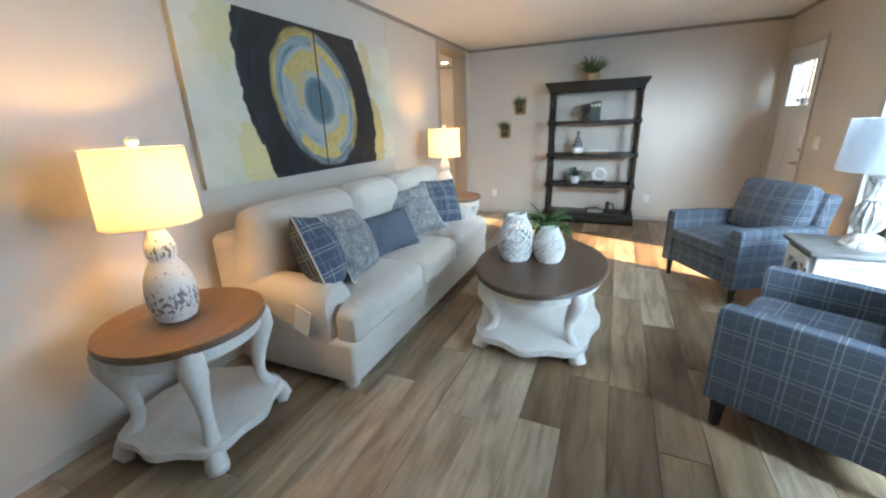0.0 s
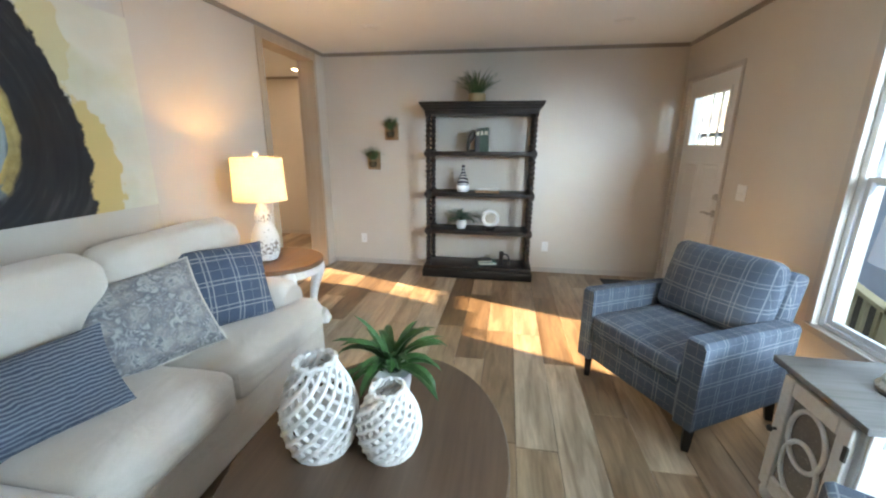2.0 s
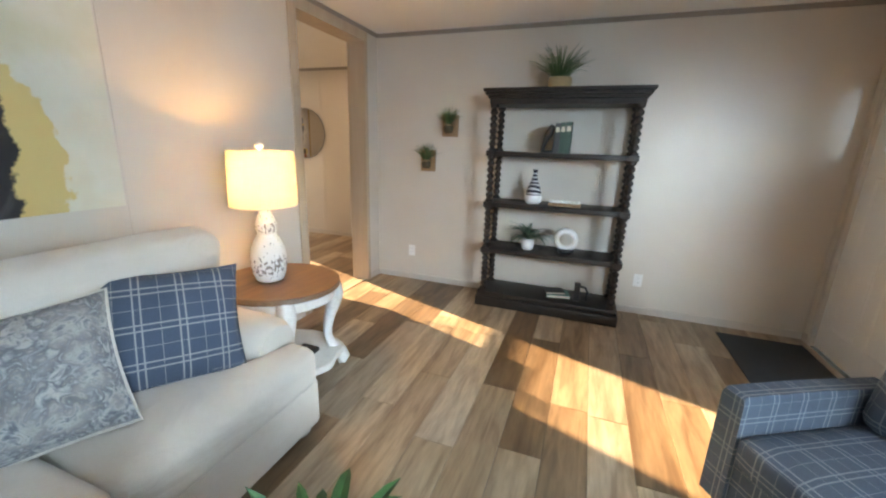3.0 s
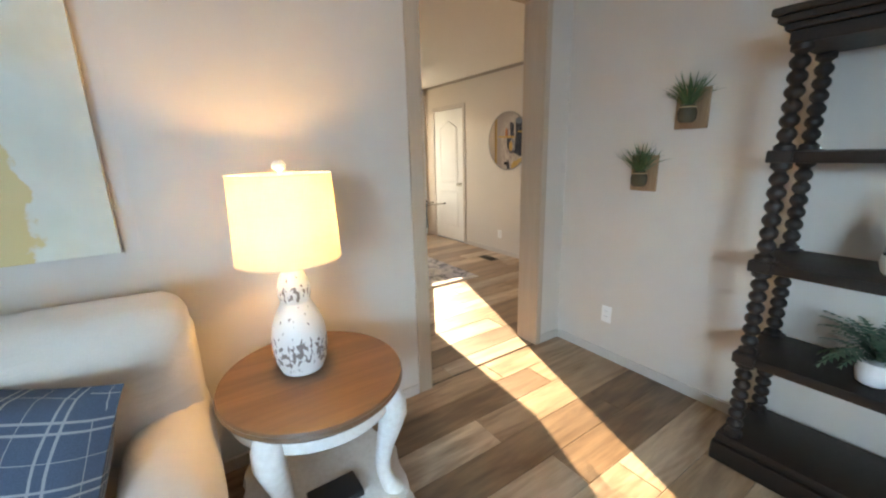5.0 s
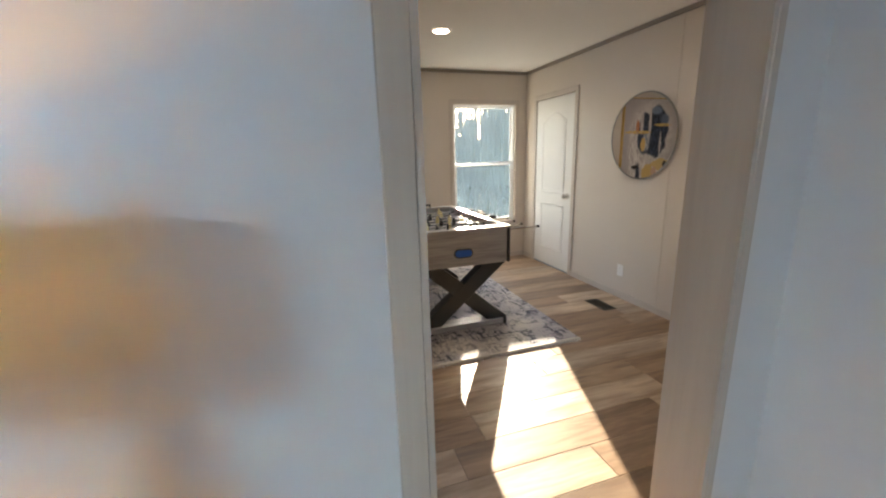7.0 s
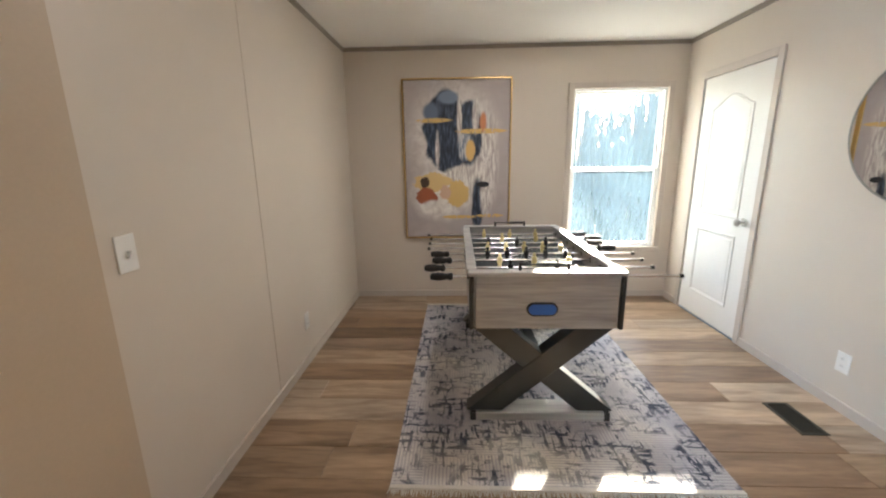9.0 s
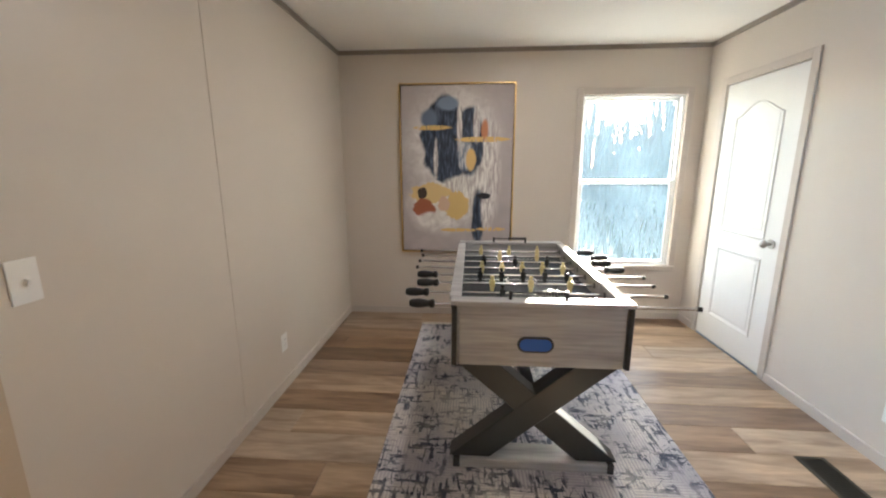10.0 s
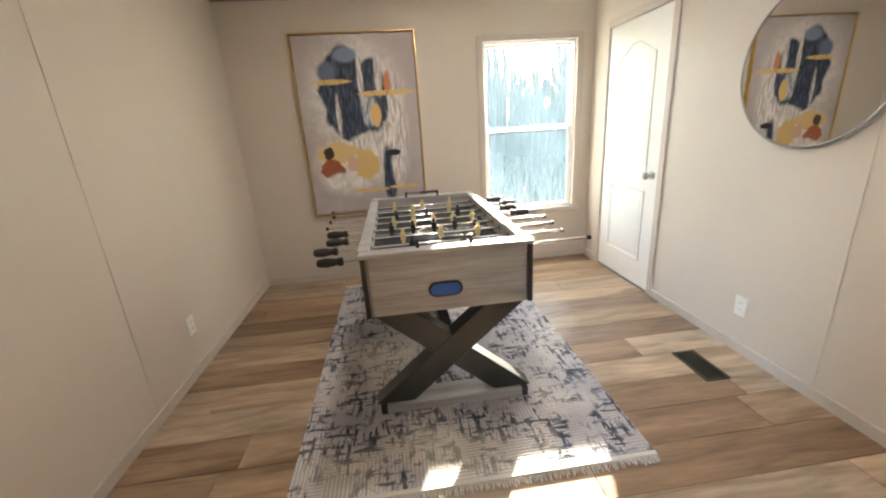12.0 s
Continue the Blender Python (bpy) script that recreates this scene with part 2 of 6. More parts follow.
wall_with_holes("wall_sofa", "y", 0.0, MW, YS, GR + 0.12, [(D0, D1, 0, DH)], "beige painted panel wall behind the sofa")
wall_with_holes("wall_bookcase", "x", YB, YB + 0.12, 0.0, XR + 0.15, [], "beige painted end wall with the bookcase")
wall_with_holes("wall_window", "y", XR, XR + 0.15, YS, YB, [(LW0, LW1, LZ0, LZ1), (FD0, FD1, 0, FDH)], "beige painted wall with front door and window")
wall_with_holes("wall_back", "x", YS, YS - 0.12, MW, XR + 0.15, [], "plain beige wall closing the living room")
wall_with_holes("wall_game_window", "y", GX, GX - 0.15, GL - 0.12, GR + 0.12, [(GW0, GW1, GZ0, GZ1)], "beige painted wall with painting and window")
wall_with_holes("wall_game_panel", "x", GL, GL - 0.12, GX, MW, [], "beige painted panel wall with light switch")
wall_with_holes("wall_game_door", "x", GR, GR + 0.12, GX, MW, [(GD0, GD1, 0, GDH)], "beige painted wall with white door and mirror")
setting("ceiling", box(slab((MW - 0.0, YS - 0.12, H), (XR + 0.15, GR + 0.12, H + 0.1)), (GX - 0.15, GL - 0.12, H), (MW, GR + 0.12, H + 0.1)), CEIL, "white textured ceiling")

# floor: a dark base with a plank on it for each board
floor = setting("floor", box(slab((MW, YS, -0.1), (XR, YB, -0.006)), (GX, GL, -0.1), (MW, GR, -0.006)), UNDER, "grey-brown wood-look plank floor")
floor["label"] = "grey-brown wood-look plank floor with staggered joints"


def strip(bm, along, at, lo, hi, z0, z1, depth, side):
    """A thin bar along a wall face; side is the way out of the wall."""
    a, b = sorted((at, at + side * depth))
    if along == "y":
        return box(bm, (a, lo, z0), (b, hi, z1))
    return box(bm, (lo, a, z0), (hi, b, z1))


def trims(name, material, z0, z1, depth, label, gaps):
    bm = bmesh.new()
    runs = [("y", 0.0, YS, D0 - 0.075, 1), ("y", 0.0, D1 + 0.034, YB, 1), ("x", YB, depth, XR - depth, -1),
            ("y", XR, YS, YB, -1), ("x", YS, depth, XR - depth, 1),
            ("y", GX, GL, GR, 1), ("x", GL, GX + depth, -1.21, 1), ("x", GR, GX + depth, MW - depth, -1),
            ("y", MW, GL + 0.05, D0 - 0.075, -1), ("y", MW, D1 + 0.034, GR, -1)]
    if not gaps:
        runs[0:2] = [("y", 0.0, YS, YB, 1)]
    for along, at, lo, hi, side in runs:
        cuts = []
        if gaps and at == XR:
            cuts = [(FD0 - 0.04, FD1 + 0.04)]
        if gaps and at == GR:
            cuts = [(GD0 - 0.06, GD1 + 0.06)]
        p = lo
        for c0, c1 in cuts:
            strip(bm, along, at, p, c0, z0, z1, depth, side)
            p = c1
        if hi - p > 0.01:
            strip(bm, along, at, p, hi, z0, z1, depth, side)
    return setting(name, bm, material, label)


trims("baseboard", BASEBOARD, 0.0, 0.06, 0.012, "narrow beige baseboard", True)
trims("crown_trim", TRIM, H - 0.035, H, 0.014, "narrow taupe ceiling trim", False)

# joints between the wall panels
bm = bmesh.new()
for x in (-2.2,):
    box(bm, (x - 0.004, GL, 0.06), (x + 0.004, GL + 0.003, H - 0.035))
box(bm, (-1.74 - 0.012, GR - 0.004, 0.06), (-1.74 + 0.012, GR, H - 0.035))
box(bm, (XR - 0.003, 4.09, LZ1 + 0.05), (XR, 4.115, H - 0.035))
box(bm, (0.0, 3.832, 0.06), (0.003, 3.856, H - 0.035))
setting("panel_joint_trim", bm, WALL, "slim battens over the wall panel joints")

# doorway lining and casing, pale wood
bm = bmesh.new()
box(bm, (MW - 0.012, D1 - 0.016, 0.0), (0.012, D1, DH))
box(bm, (MW - 0.012, D0, 0.0), (0.012, D0 + 0.016, DH))
box(bm, (MW - 0.012, D0 + 0.016, DH - 0.016), (0.012, D1 - 0.016, DH))
for x0, x1 in ((0.0, 0.014), (MW - 0.014, MW)):
    box(bm, (x0, D0 - 0.07, 0.0), (x1, D0 - 0.0005, DH + 0.066), 0.003)
    box(bm, (x0, D1 + 0.0005, 0.0), (x1, D1 + 0.032, DH + 0.066), 0.003)
    box(bm, (x0, D0, DH + 0.0005), (x1, D1, DH + 0.066), 0.003)
setting("doorway_trim", bm, JAMB, "pale oak lining and casing of the open doorway")
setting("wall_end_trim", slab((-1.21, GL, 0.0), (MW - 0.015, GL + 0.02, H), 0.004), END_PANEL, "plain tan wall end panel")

# ---- windows and doors ----


def sash_window(name, x, side, y0, y1, z0, z1, rail, units, label, pane, fw, sw):
    """A single-hung window in an opening; side points into the room."""
    w = setting(name, slab((min(x, x + side * 0.022), y0 - 0.05, z0 - 0.05), (max(x, x + side * 0.022), y1 + 0.05, z0 - 0.002), 0.005), BASEBOARD, label)
    bm = bmesh.new()
    c0, c1 = sorted((x, x + side * 0.014))
    box(bm, (c0, y0 - 0.055, z0), (c1, y0, z1 + 0.055), 0.003)
    box(bm, (c0, y1, z0), (c1, y1 + 0.055, z1 + 0.055), 0.003)
    box(bm, (c0, y0, z1), (c1, y1, z1 + 0.055), 0.003)
    part("casing", bm, BASEBOARD, w, smooth=False)
    out = x - side * 0.05
    step = (y1 - y0) / units
    for i in range(units):
        a, b = y0 + i * step, y0 + (i + 1) * step
        bm = bmesh.new()
        e0, e1 = sorted((out - side * 0.05, out + side * 0.03))
        box(bm, (e0, a, z0), (e1, a + fw, z1), 0.004)
        box(bm, (e0, b - fw, z0), (e1, b, z1), 0.004)
        box(bm, (e0, a + fw, z1 - fw * 0.85), (e1, b - fw, z1), 0.004)
        box(bm, (e0, a + fw, z0), (e1, b - fw, z0 + fw * 0.65), 0.004)
        part("window_frame", bm, VINYL, w, "white vinyl frame", smooth=False)
        for za, zb, d in ((rail - 0.02, z1 - fw * 0.85, -0.025), (z0 + fw * 0.65, rail + 0.025, 0.008)):
            s0, s1 = sorted((out + side * (d - 0.012), out + side * (d + 0.012)))
            bm = bmesh.new()
            box(bm, (s0, a + fw, za), (s1, a + fw + sw, zb), 0.003)
            box(bm, (s0, b - fw - sw, za), (s1, b - fw, zb), 0.003)
            box(bm, (s0, a + fw + sw, za), (s1, b - fw - sw, za + sw), 0.003)
            box(bm, (s0, a + fw + sw, zb - sw), (s1, b - fw - sw, zb), 0.003)
            sash = part("sash", bm, VINYL, w, smooth=False)
            mid = (s0 + s1) / 2
            p = part("pane", slab((mid - 0.002, a + fw + sw, za + sw), (mid + 0.002, b - fw - sw, zb - sw)), pane, sash, smooth=False)
            p.visible_shadow = False
    return w


sash_window("window_1", XR, -1, LW0, LW1, LZ0, LZ1, 1.29, 3, "white vinyl single-hung triple window with beige casing", PANE, 0.04, 0.03)
sash_window("window_2", GX, 1, GW0, GW1, GZ0, GZ1, 1.29, 1, "white vinyl single-hung window facing bare woods", HAZY, 0.022, 0.024)


def arch_points(x0, x1, z0, z1, rise, n=10):
    """The outline of a panel with an arched top."""
    pts = [(x0, z0), (x1, z0)]
    for i in range(n + 1):
        s = i / n
        bow = 0.5 - 0.5 * math.cos(2 * math.pi * s)
        pts.append((x1 + (x0 - x1) * s, z1 - rise + rise * bow ** 0.8))
    return pts


def door_panel(bm, pts, face, depth, edge, out):
    """A raised panel with a sloping border, on a door face in the xz plane."""
    cx = sum(p[0] for p in pts) / len(pts)
    cz = sum(p[1] for p in pts) / len(pts)
    rings = []
    w = max(p[0] for p in pts) - min(p[0] for p in pts)
    h = max(p[1] for p in pts) - min(p[1] for p in pts)
    for inset, d in ((0.0, 0.0), (edge * 0.3, depth), (edge * 0.8, depth * 0.4), (edge * 1.4, -depth * 0.6), (edge * 2.0, depth * 0.2)):
        sx, sz = 1 - 2 * inset / w, 1 - 2 * inset / h
        rings.append([bm.verts.new((cx + (p[0] - cx) * sx, face + out * d, cz + (p[1] - cz) * sz)) for p in pts])
    n = len(pts)
    for a, b in zip(rings, rings[1:]):
        for i in range(n):
            bm.faces.new((a[i], a[(i + 1) % n], b[(i + 1) % n], b[i]))
    bm.faces.new(rings[-1])


def games_door():
    d = setting("door_1", slab((GD0 + 0.006, GR + 0.001, 0.012), (GD1 - 0.006, GR + 0.036, GDH - 0.006), 0.002), WHITE, "closed white two-panel door with arched panel")
    x0, x1 = GD0 + 0.15, GD1 - 0.15
    for pts in (arch_points(x0, x1, 0.93, 1.88, 0.10), [(x0, 0.22), (x1, 0.22), (x1, 0.80), (x0, 0.80)]):
        bm = bmesh.new()
        door_panel(bm, pts, GR + 0.0005, 0.007, 0.022, -1)
        part("panel", bm, WHITE, d, smooth=False)
    bm = bmesh.new()
    kx, kz = GD1 - 0.08, 0.92
    rod(bm, (kx, GR + 0.001, kz), (kx, GR - 0.008, kz), 0.032, seg=20)
    rod(bm, (kx, GR - 0.008, kz), (kx, GR - 0.035, kz), 0.012)
    bmesh.ops.create_uvsphere(bm, u_segments=18, v_segments=12, radius=0.028, matrix=Matrix.Translation((kx, GR - 0.052, kz)) @ Matrix.Diagonal((1, 0.8, 1, 1)))
    part("door_knob", bm, NICKEL, d, "brushed nickel knob")
    for z in (0.25, 1.05, 1.82):
        part("hinge", rod(bmesh.new(), (GD0 + 0.001, GR - 0.006, z - 0.045), (GD0 + 0.001, GR - 0.006, z + 0.045), 0.006, seg=8), NICKEL, d)
    bm = bmesh.new()
    for a, b in (((GD0 - 0.055, GR - 0.013, 0), (GD0, GR, GDH + 0.055)), ((GD1, GR - 0.013, 0), (GD1 + 0.055, GR, GDH + 0.055)), ((GD0, GR - 0.013, GDH), (GD1, GR, GDH + 0.055))):
        box(bm, a, b, 0.003)
    part("casing", bm, BASEBOARD, d, smooth=False)
    box(bm := bmesh.new(), (GD0, GR + 0.05, 0), (GD1, GR + 0.1, GDH))
    setting("door_backing", bm, WALL, "plain wall behind the closed door")


games_door()


def front_door():
    x = XR + 0.02
    bm = bmesh.new()
    gy0, gy1, gz0, gz1 = FD0 + 0.16, FD1 - 0.15, 1.47, 1.90
    y0, y1 = FD0 + 0.012, FD1 - 0.012
    for a, b in (((x, y0, 0.012), (x + 0.044, y1, gz0)), ((x, y0, gz1), (x + 0.044, y1, FDH - 0.01)), ((x, y0, gz0), (x + 0.044, gy0, gz1)), ((x, gy1, gz0), (x + 0.044, y1, gz1))):
        box(bm, a, b)
    d = setting("door_2", bm, WHITE, "closed white front door with small glass light")
    bm = bmesh.new()
    for a, b in (((x - 0.012, gy0 - 0.03, gz0 - 0.03), (x, gy1 + 0.03, gz0)), ((x - 0.012, gy0 - 0.03, gz1), (x, gy1 + 0.03, gz1 + 0.03)), ((x - 0.012, gy0 - 0.03, gz0), (x, gy0, gz1)), ((x - 0.012, gy1, gz0), (x, gy1 + 0.03, gz1))):
        box(bm, a, b, 0.003)
    part("glass_frame", bm, WHITE, d, smooth=False)
    p = part("pane", slab((x + 0.018, gy0, gz0), (x + 0.022, gy1, gz1)), PANE, d, smooth=False)
    p.visible_shadow = False
    n = 4
    for i in range(1, n):
        y = gy0 + (gy1 - gy0) * i / n
        part("glazing_bar", slab((x + 0.012, y - 0.004, gz0), (x + 0.028, y + 0.004, gz1)), VINYL, d, smooth=False)
    for yy in ((y0 + 0.13, (y0 + y1) / 2 - 0.05), ((y0 + y1) / 2 + 0.05, y1 - 0.13)):
        bm = bmesh.new()
        pts = [(yy[0], 0.2), (yy[1], 0.2), (yy[1], 1.3), (yy[0], 1.3)]
        door_panel(bm, pts, 0.0, 0.006, 0.02, -1)
        turned(bm, Matrix.Translation((x, 0, 0)) @ Matrix(((0, 1, 0, 0), (1, 0, 0, 0), (0, 0, 1, 0), (0, 0, 0, 1))))
        part("panel", bm, WHITE, d, smooth=False)
    hy = FD0 + 0.085
    bm = bmesh.new()
    rod(bm, (x, hy, 0.90), (x - 0.012, hy, 0.90), 0.03, seg=18)
    rod(bm, (x - 0.012, hy, 0.90), (x - 0.05, hy, 0.90), 0.010)
    tube(bm, [(x - 0.05, hy - 0.01, 0.90), (x - 0.052, hy + 0.05, 0.903), (x - 0.05, hy + 0.11, 0.895)], [0.011, 0.010, 0.008])
    part("door_handle", bm, NICKEL, d, "brushed nickel lever")
    bm = bmesh.new()
    rod(bm, (x, hy, 1.04), (x - 0.016, hy, 1.04), 0.028, 0.024, seg=18)
    box(bm, (x - 0.03, hy - 0.006, 1.022), (x - 0.016, hy + 0.006, 1.058), 0.002)
    part("deadbolt", bm, NICKEL, d)
    bm = bmesh.new()
    box(bm, (XR - 0.012, FD0 - 0.03, 0), (XR, FD0 + 0.002, FDH + 0.035), 0.003)
    box(bm, (XR - 0.012, FD1 - 0.002, 0), (XR, FD1 + 0.03, FDH + 0.035), 0.003)
    box(bm, (XR - 0.012, FD0 + 0.002, FDH), (XR, FD1 - 0.002, FDH + 0.035), 0.003)
    part("casing", bm, BASEBOARD, d, smooth=False)


front_door()

# ---- outside ----
GRASS = plain("dry_grass", (0.06, 0.05, 0.035), 0.9, vary=0.4, scale=0.6, grain=9.0, bump=0.4)
GRASS.node_tree.nodes["Principled BSDF"].inputs["Specular IOR Level"].default_value = 0.05
SIDING = plain("blue_siding", (0.20, 0.29, 0.40), 0.6, vary=0.06)
ROOF = plain("grey_shingle", (0.30, 0.29, 0.28), 0.85, vary=0.2)
BARK = plain("grey_bark", (0.20, 0.18, 0.165), 0.9, vary=0.3, scale=3, grain=30, bump=0.5)
TREATED = plain("treated_timber", (0.50, 0.42, 0.26), 0.75, vary=0.15, scale=3)
bm = bmesh.new()
bmesh.ops.create_grid(bm, x_segments=40, y_segments=40, size=400)
for v in bm.verts:
    v.co.z = -0.75 + (0.25 * noise.noise(v.co * 0.03) if v.co.length > 30 else 0)
setting("ground", bm, GRASS, "dry winter grass around the house")


# the house's unseen roof, added to shade the yard on the east side
bm = bmesh.new()
sec = [(GX - 0.55, 2.50), (-0.1, 4.10), (XR + 0.55, 2.50), (XR + 0.55, 2.62), (-0.1, 4.25), (GX - 0.55, 2.62)]
ra, rb = [[bm.verts.new((x, y, z + 0.15)) for x, z in sec] for y in (YS - 6.0, GR + 4.0)]
bm.faces.new(ra), bm.faces.new(rb[::-1])
for i in range(6):
    bm.faces.new((ra[i], ra[(i + 1) % 6], rb[(i + 1) % 6], rb[i]))
setting("roof", bm, ROOF, "unseen grey shingle gable roof added to shade the yard")
bm = bmesh.new()
box(bm, (GX - 0.15, GR + 0.13, -0.75), (XR + 0.15, GR + 3.9, 2.6))
box(bm, (GX - 0.15, YS - 5.9, -0.75), (XR + 0.15, YS - 0.13, 2.6))
box(bm, (GX - 0.15, YS - 0.12, -0.75), (MW - 0.001, GL - 0.125, 2.6))
setting("outer_wall", bm, SIDING, "blue siding of the rest of the house")


def neighbour():
    h = thing("neighbour_house", pose(0, 0, -0.75), "single-storey neighbouring house with blue lap siding", "house")
    x = 7.6
    bm = bmesh.new()
    z = 0.0
    while z < 2.6:
        vs = [bm.verts.new(c) for c in ((x - 0.02, -9, z), (x - 0.02, 34, z), (x, 34, z + 0.15), (x, -9, z + 0.15))]
        bm.faces.new(vs)
        vs = [bm.verts.new(c) for c in ((x + 0.0, -9, z), (x + 0.0, 34, z), (x - 0.02, 34, z), (x - 0.02, -9, z))]
        bm.faces.new(vs)
        z += 0.15
    box(bm, (x + 0.02, -9, 0), (x + 8, 34, 2.66))
    part("wall", bm, SIDING, h, smooth=False)
    bm = bmesh.new()
    vs = [(x - 0.35, 2.68), (x + 4, 3.95), (x + 8.35, 2.68), (x + 8.35, 2.56), (x - 0.35, 2.56)]
    ra, rb = [[bm.verts.new((a, y, c)) for a, c in vs] for y in (-9.4, 34.4)]
    bm.faces.new(ra), bm.faces.new(rb[::-1])
    for i in range(5):
        bm.faces.new((ra[i], ra[(i + 1) % 5], rb[(i + 1) % 5], rb[i]))
    part("roof", bm, ROOF, h, smooth=False)
    part("gutter", slab((x - 0.46, -9.4, 2.55), (x - 0.352, 34.4, 2.67), 0.02), WHITE, h)
    for y in (8.75, 3.4, -1.6):
        bm = bmesh.new()
        for a, b in (((x - 0.06, y, 1.2), (x - 0.025, y + 0.09, 2.3)), ((x - 0.06, y + 1.0, 1.2), (x - 0.025, y + 1.09, 2.3)), ((x - 0.06, y + 0.09, 2.21), (x - 0.025, y + 1.0, 2.3)), ((x - 0.06, y + 0.09, 1.2), (x - 0.025, y + 1.0, 1.29)), ((x - 0.055, y + 0.09, 1.72), (x - 0.025, y + 1.0, 1.77))):
            box(bm, a, b)
        w = part("window", bm, VINYL, h, smooth=False)
        part("pane", slab((x - 0.04, y + 0.09, 1.29), (x - 0.03, y + 1.0, 2.21)), plain("dark_pane", (0.05, 0.07, 0.09), 0.1), w, smooth=False)


neighbour()


def ramp_rail():
    """The timber rail of the stair outside the living room window."""
    r = thing("timber_railing", pose(5.3, 0, -0.75), "sloping pressure-treated timber stair railing with balusters", "railing")
    y0, y1, za, zb = 6.4, 4.0, 1.19, 0.58
    def top(y):
        return za + (zb - za) * (y - y0) / (y1 - y0)
    bm = bmesh.new()
    for dz in (0.0, -0.48):
        vs = []
        for y in (y0, y1):
            for dx in (-0.045, 0.045):
                for d in (-0.02, 0.02):
                    vs.append(bm.verts.new((dx, y, top(y) + dz + d)))
        for f in ((0, 1, 3, 2), (4, 6, 7, 5), (0, 4, 5, 1), (2, 3, 7, 6), (0, 2, 6, 4), (1, 5, 7, 3)):
            bm.faces.new([vs[i] for i in f])
    part("rail", bm, TREATED, r, smooth=False)
    y = y0 - 0.1
    while y > y1:
        part("baluster", slab((-0.018, y - 0.018, top(y) - 0.50), (0.018, y + 0.018, top(y) - 0.02)), TREATED, r, smooth=False)
        y -= 0.14
    for y in (y0, (y0 + y1) / 2, y1):
        part("post", slab((-0.045, y - 0.045, 0.0), (0.045, y + 0.045, top(y) + 0.06)), TREATED, r, smooth=False)


ramp_rail()

# ---- furniture materials ----


def upholstery():
    """Soft cream fabric with broad creases and a fine weave."""
    m = Mat("cream_upholstery", 0.92)
    v = m.coords()
    crease, weave, cloud = m.noise(m.coords(scale=(1.0, 0.6, 1.6)), 5.5, 3.0, 1.4), m.noise(v, 420.0, 2.0), m.noise(v, 2.5)
    m.color(m.mix(0.4, m.ramp(cloud, [(0.3, (0.61, 0.535, 0.455)), (0.7, (0.70, 0.625, 0.54))]), m.ramp(weave, [(0.3, (0.58, 0.51, 0.43)), (0.7, (0.72, 0.65, 0.57))])))
    b1 = m.node("ShaderNodeBump", Strength=0.55, Distance=0.018)
    m.link(crease, b1.inputs["Height"])
    b2 = m.node("ShaderNodeBump", Strength=0.2, Distance=0.003)
    m.link(weave, b2.inputs["Height"])
    m.link(b1.outputs[0], b2.inputs["Normal"])
    m.link(b2.outputs[0], m.b.inputs["Normal"])
    return m.m


CREAM = upholstery()
CREAM.node_tree.nodes["Principled BSDF"].inputs["Sheen Weight"].default_value = 0.25
WALNUT = wood("brown_wood_top", (0.10, 0.052, 0.026), (0.26, 0.14, 0.072), 0.38, axis=1, scale=0.5, contrast=0.6)
WALNUT_DARK = wood("dark_walnut_top", (0.050, 0.027, 0.017), (0.135, 0.080, 0.050), 0.33, axis=1, scale=0.5, contrast=0.7)
BLACK_WOOD = plain("black_brown_wood", (0.014, 0.010, 0.008), 0.5, vary=0.3, scale=4)
BLACK = plain("black_plastic", (0.015, 0.016, 0.018), 0.45, vary=0.15)
CHROME = plain("chrome_rod", (0.72, 0.72, 0.72), 0.16, 1.0, vary=0.03, bump=0.01)
POT_WHITE = plain("white_ceramic", (0.78, 0.77, 0.75), 0.3, vary=0.03)
SOIL = plain("dark_soil", (0.03, 0.022, 0.015), 0.95, vary=0.3)
GOLD = plain("gold_frame", (0.62, 0.42, 0.16), 0.32, 0.85, vary=0.1)
BASKET = plain("tan_basket", (0.42, 0.29, 0.15), 0.8, vary=0.2, grain=60, bump=0.4)
PALE_WOOD = wood("plaque_wood", (0.22, 0.12, 0.06), (0.42, 0.26, 0.14), 0.65, axis=2, scale=1.6)


def antique_white():
    m = Mat("antiqued_white_paint", 0.5)
    v = m.coords()
    big, fine = m.noise(v, 5.0, 6.0), m.noise(v, 45.0, 5.0)
    worn = m.ramp(m.math("MULTIPLY", big, fine), [(0.34, (0, 0, 0)), (0.46, (0.6, 0.6, 0.6))])
    base = m.ramp(fine, [(0.3, (0.70, 0.66, 0.60)), (0.7, (0.80, 0.77, 0.72))])
    m.color(m.mix(worn, base, (0.60, 0.52, 0.42))).rough(fine, 0.4, 0.6).bump(fine, 0.15, 0.003)
    return m.m


ANTIQUE = antique_white()


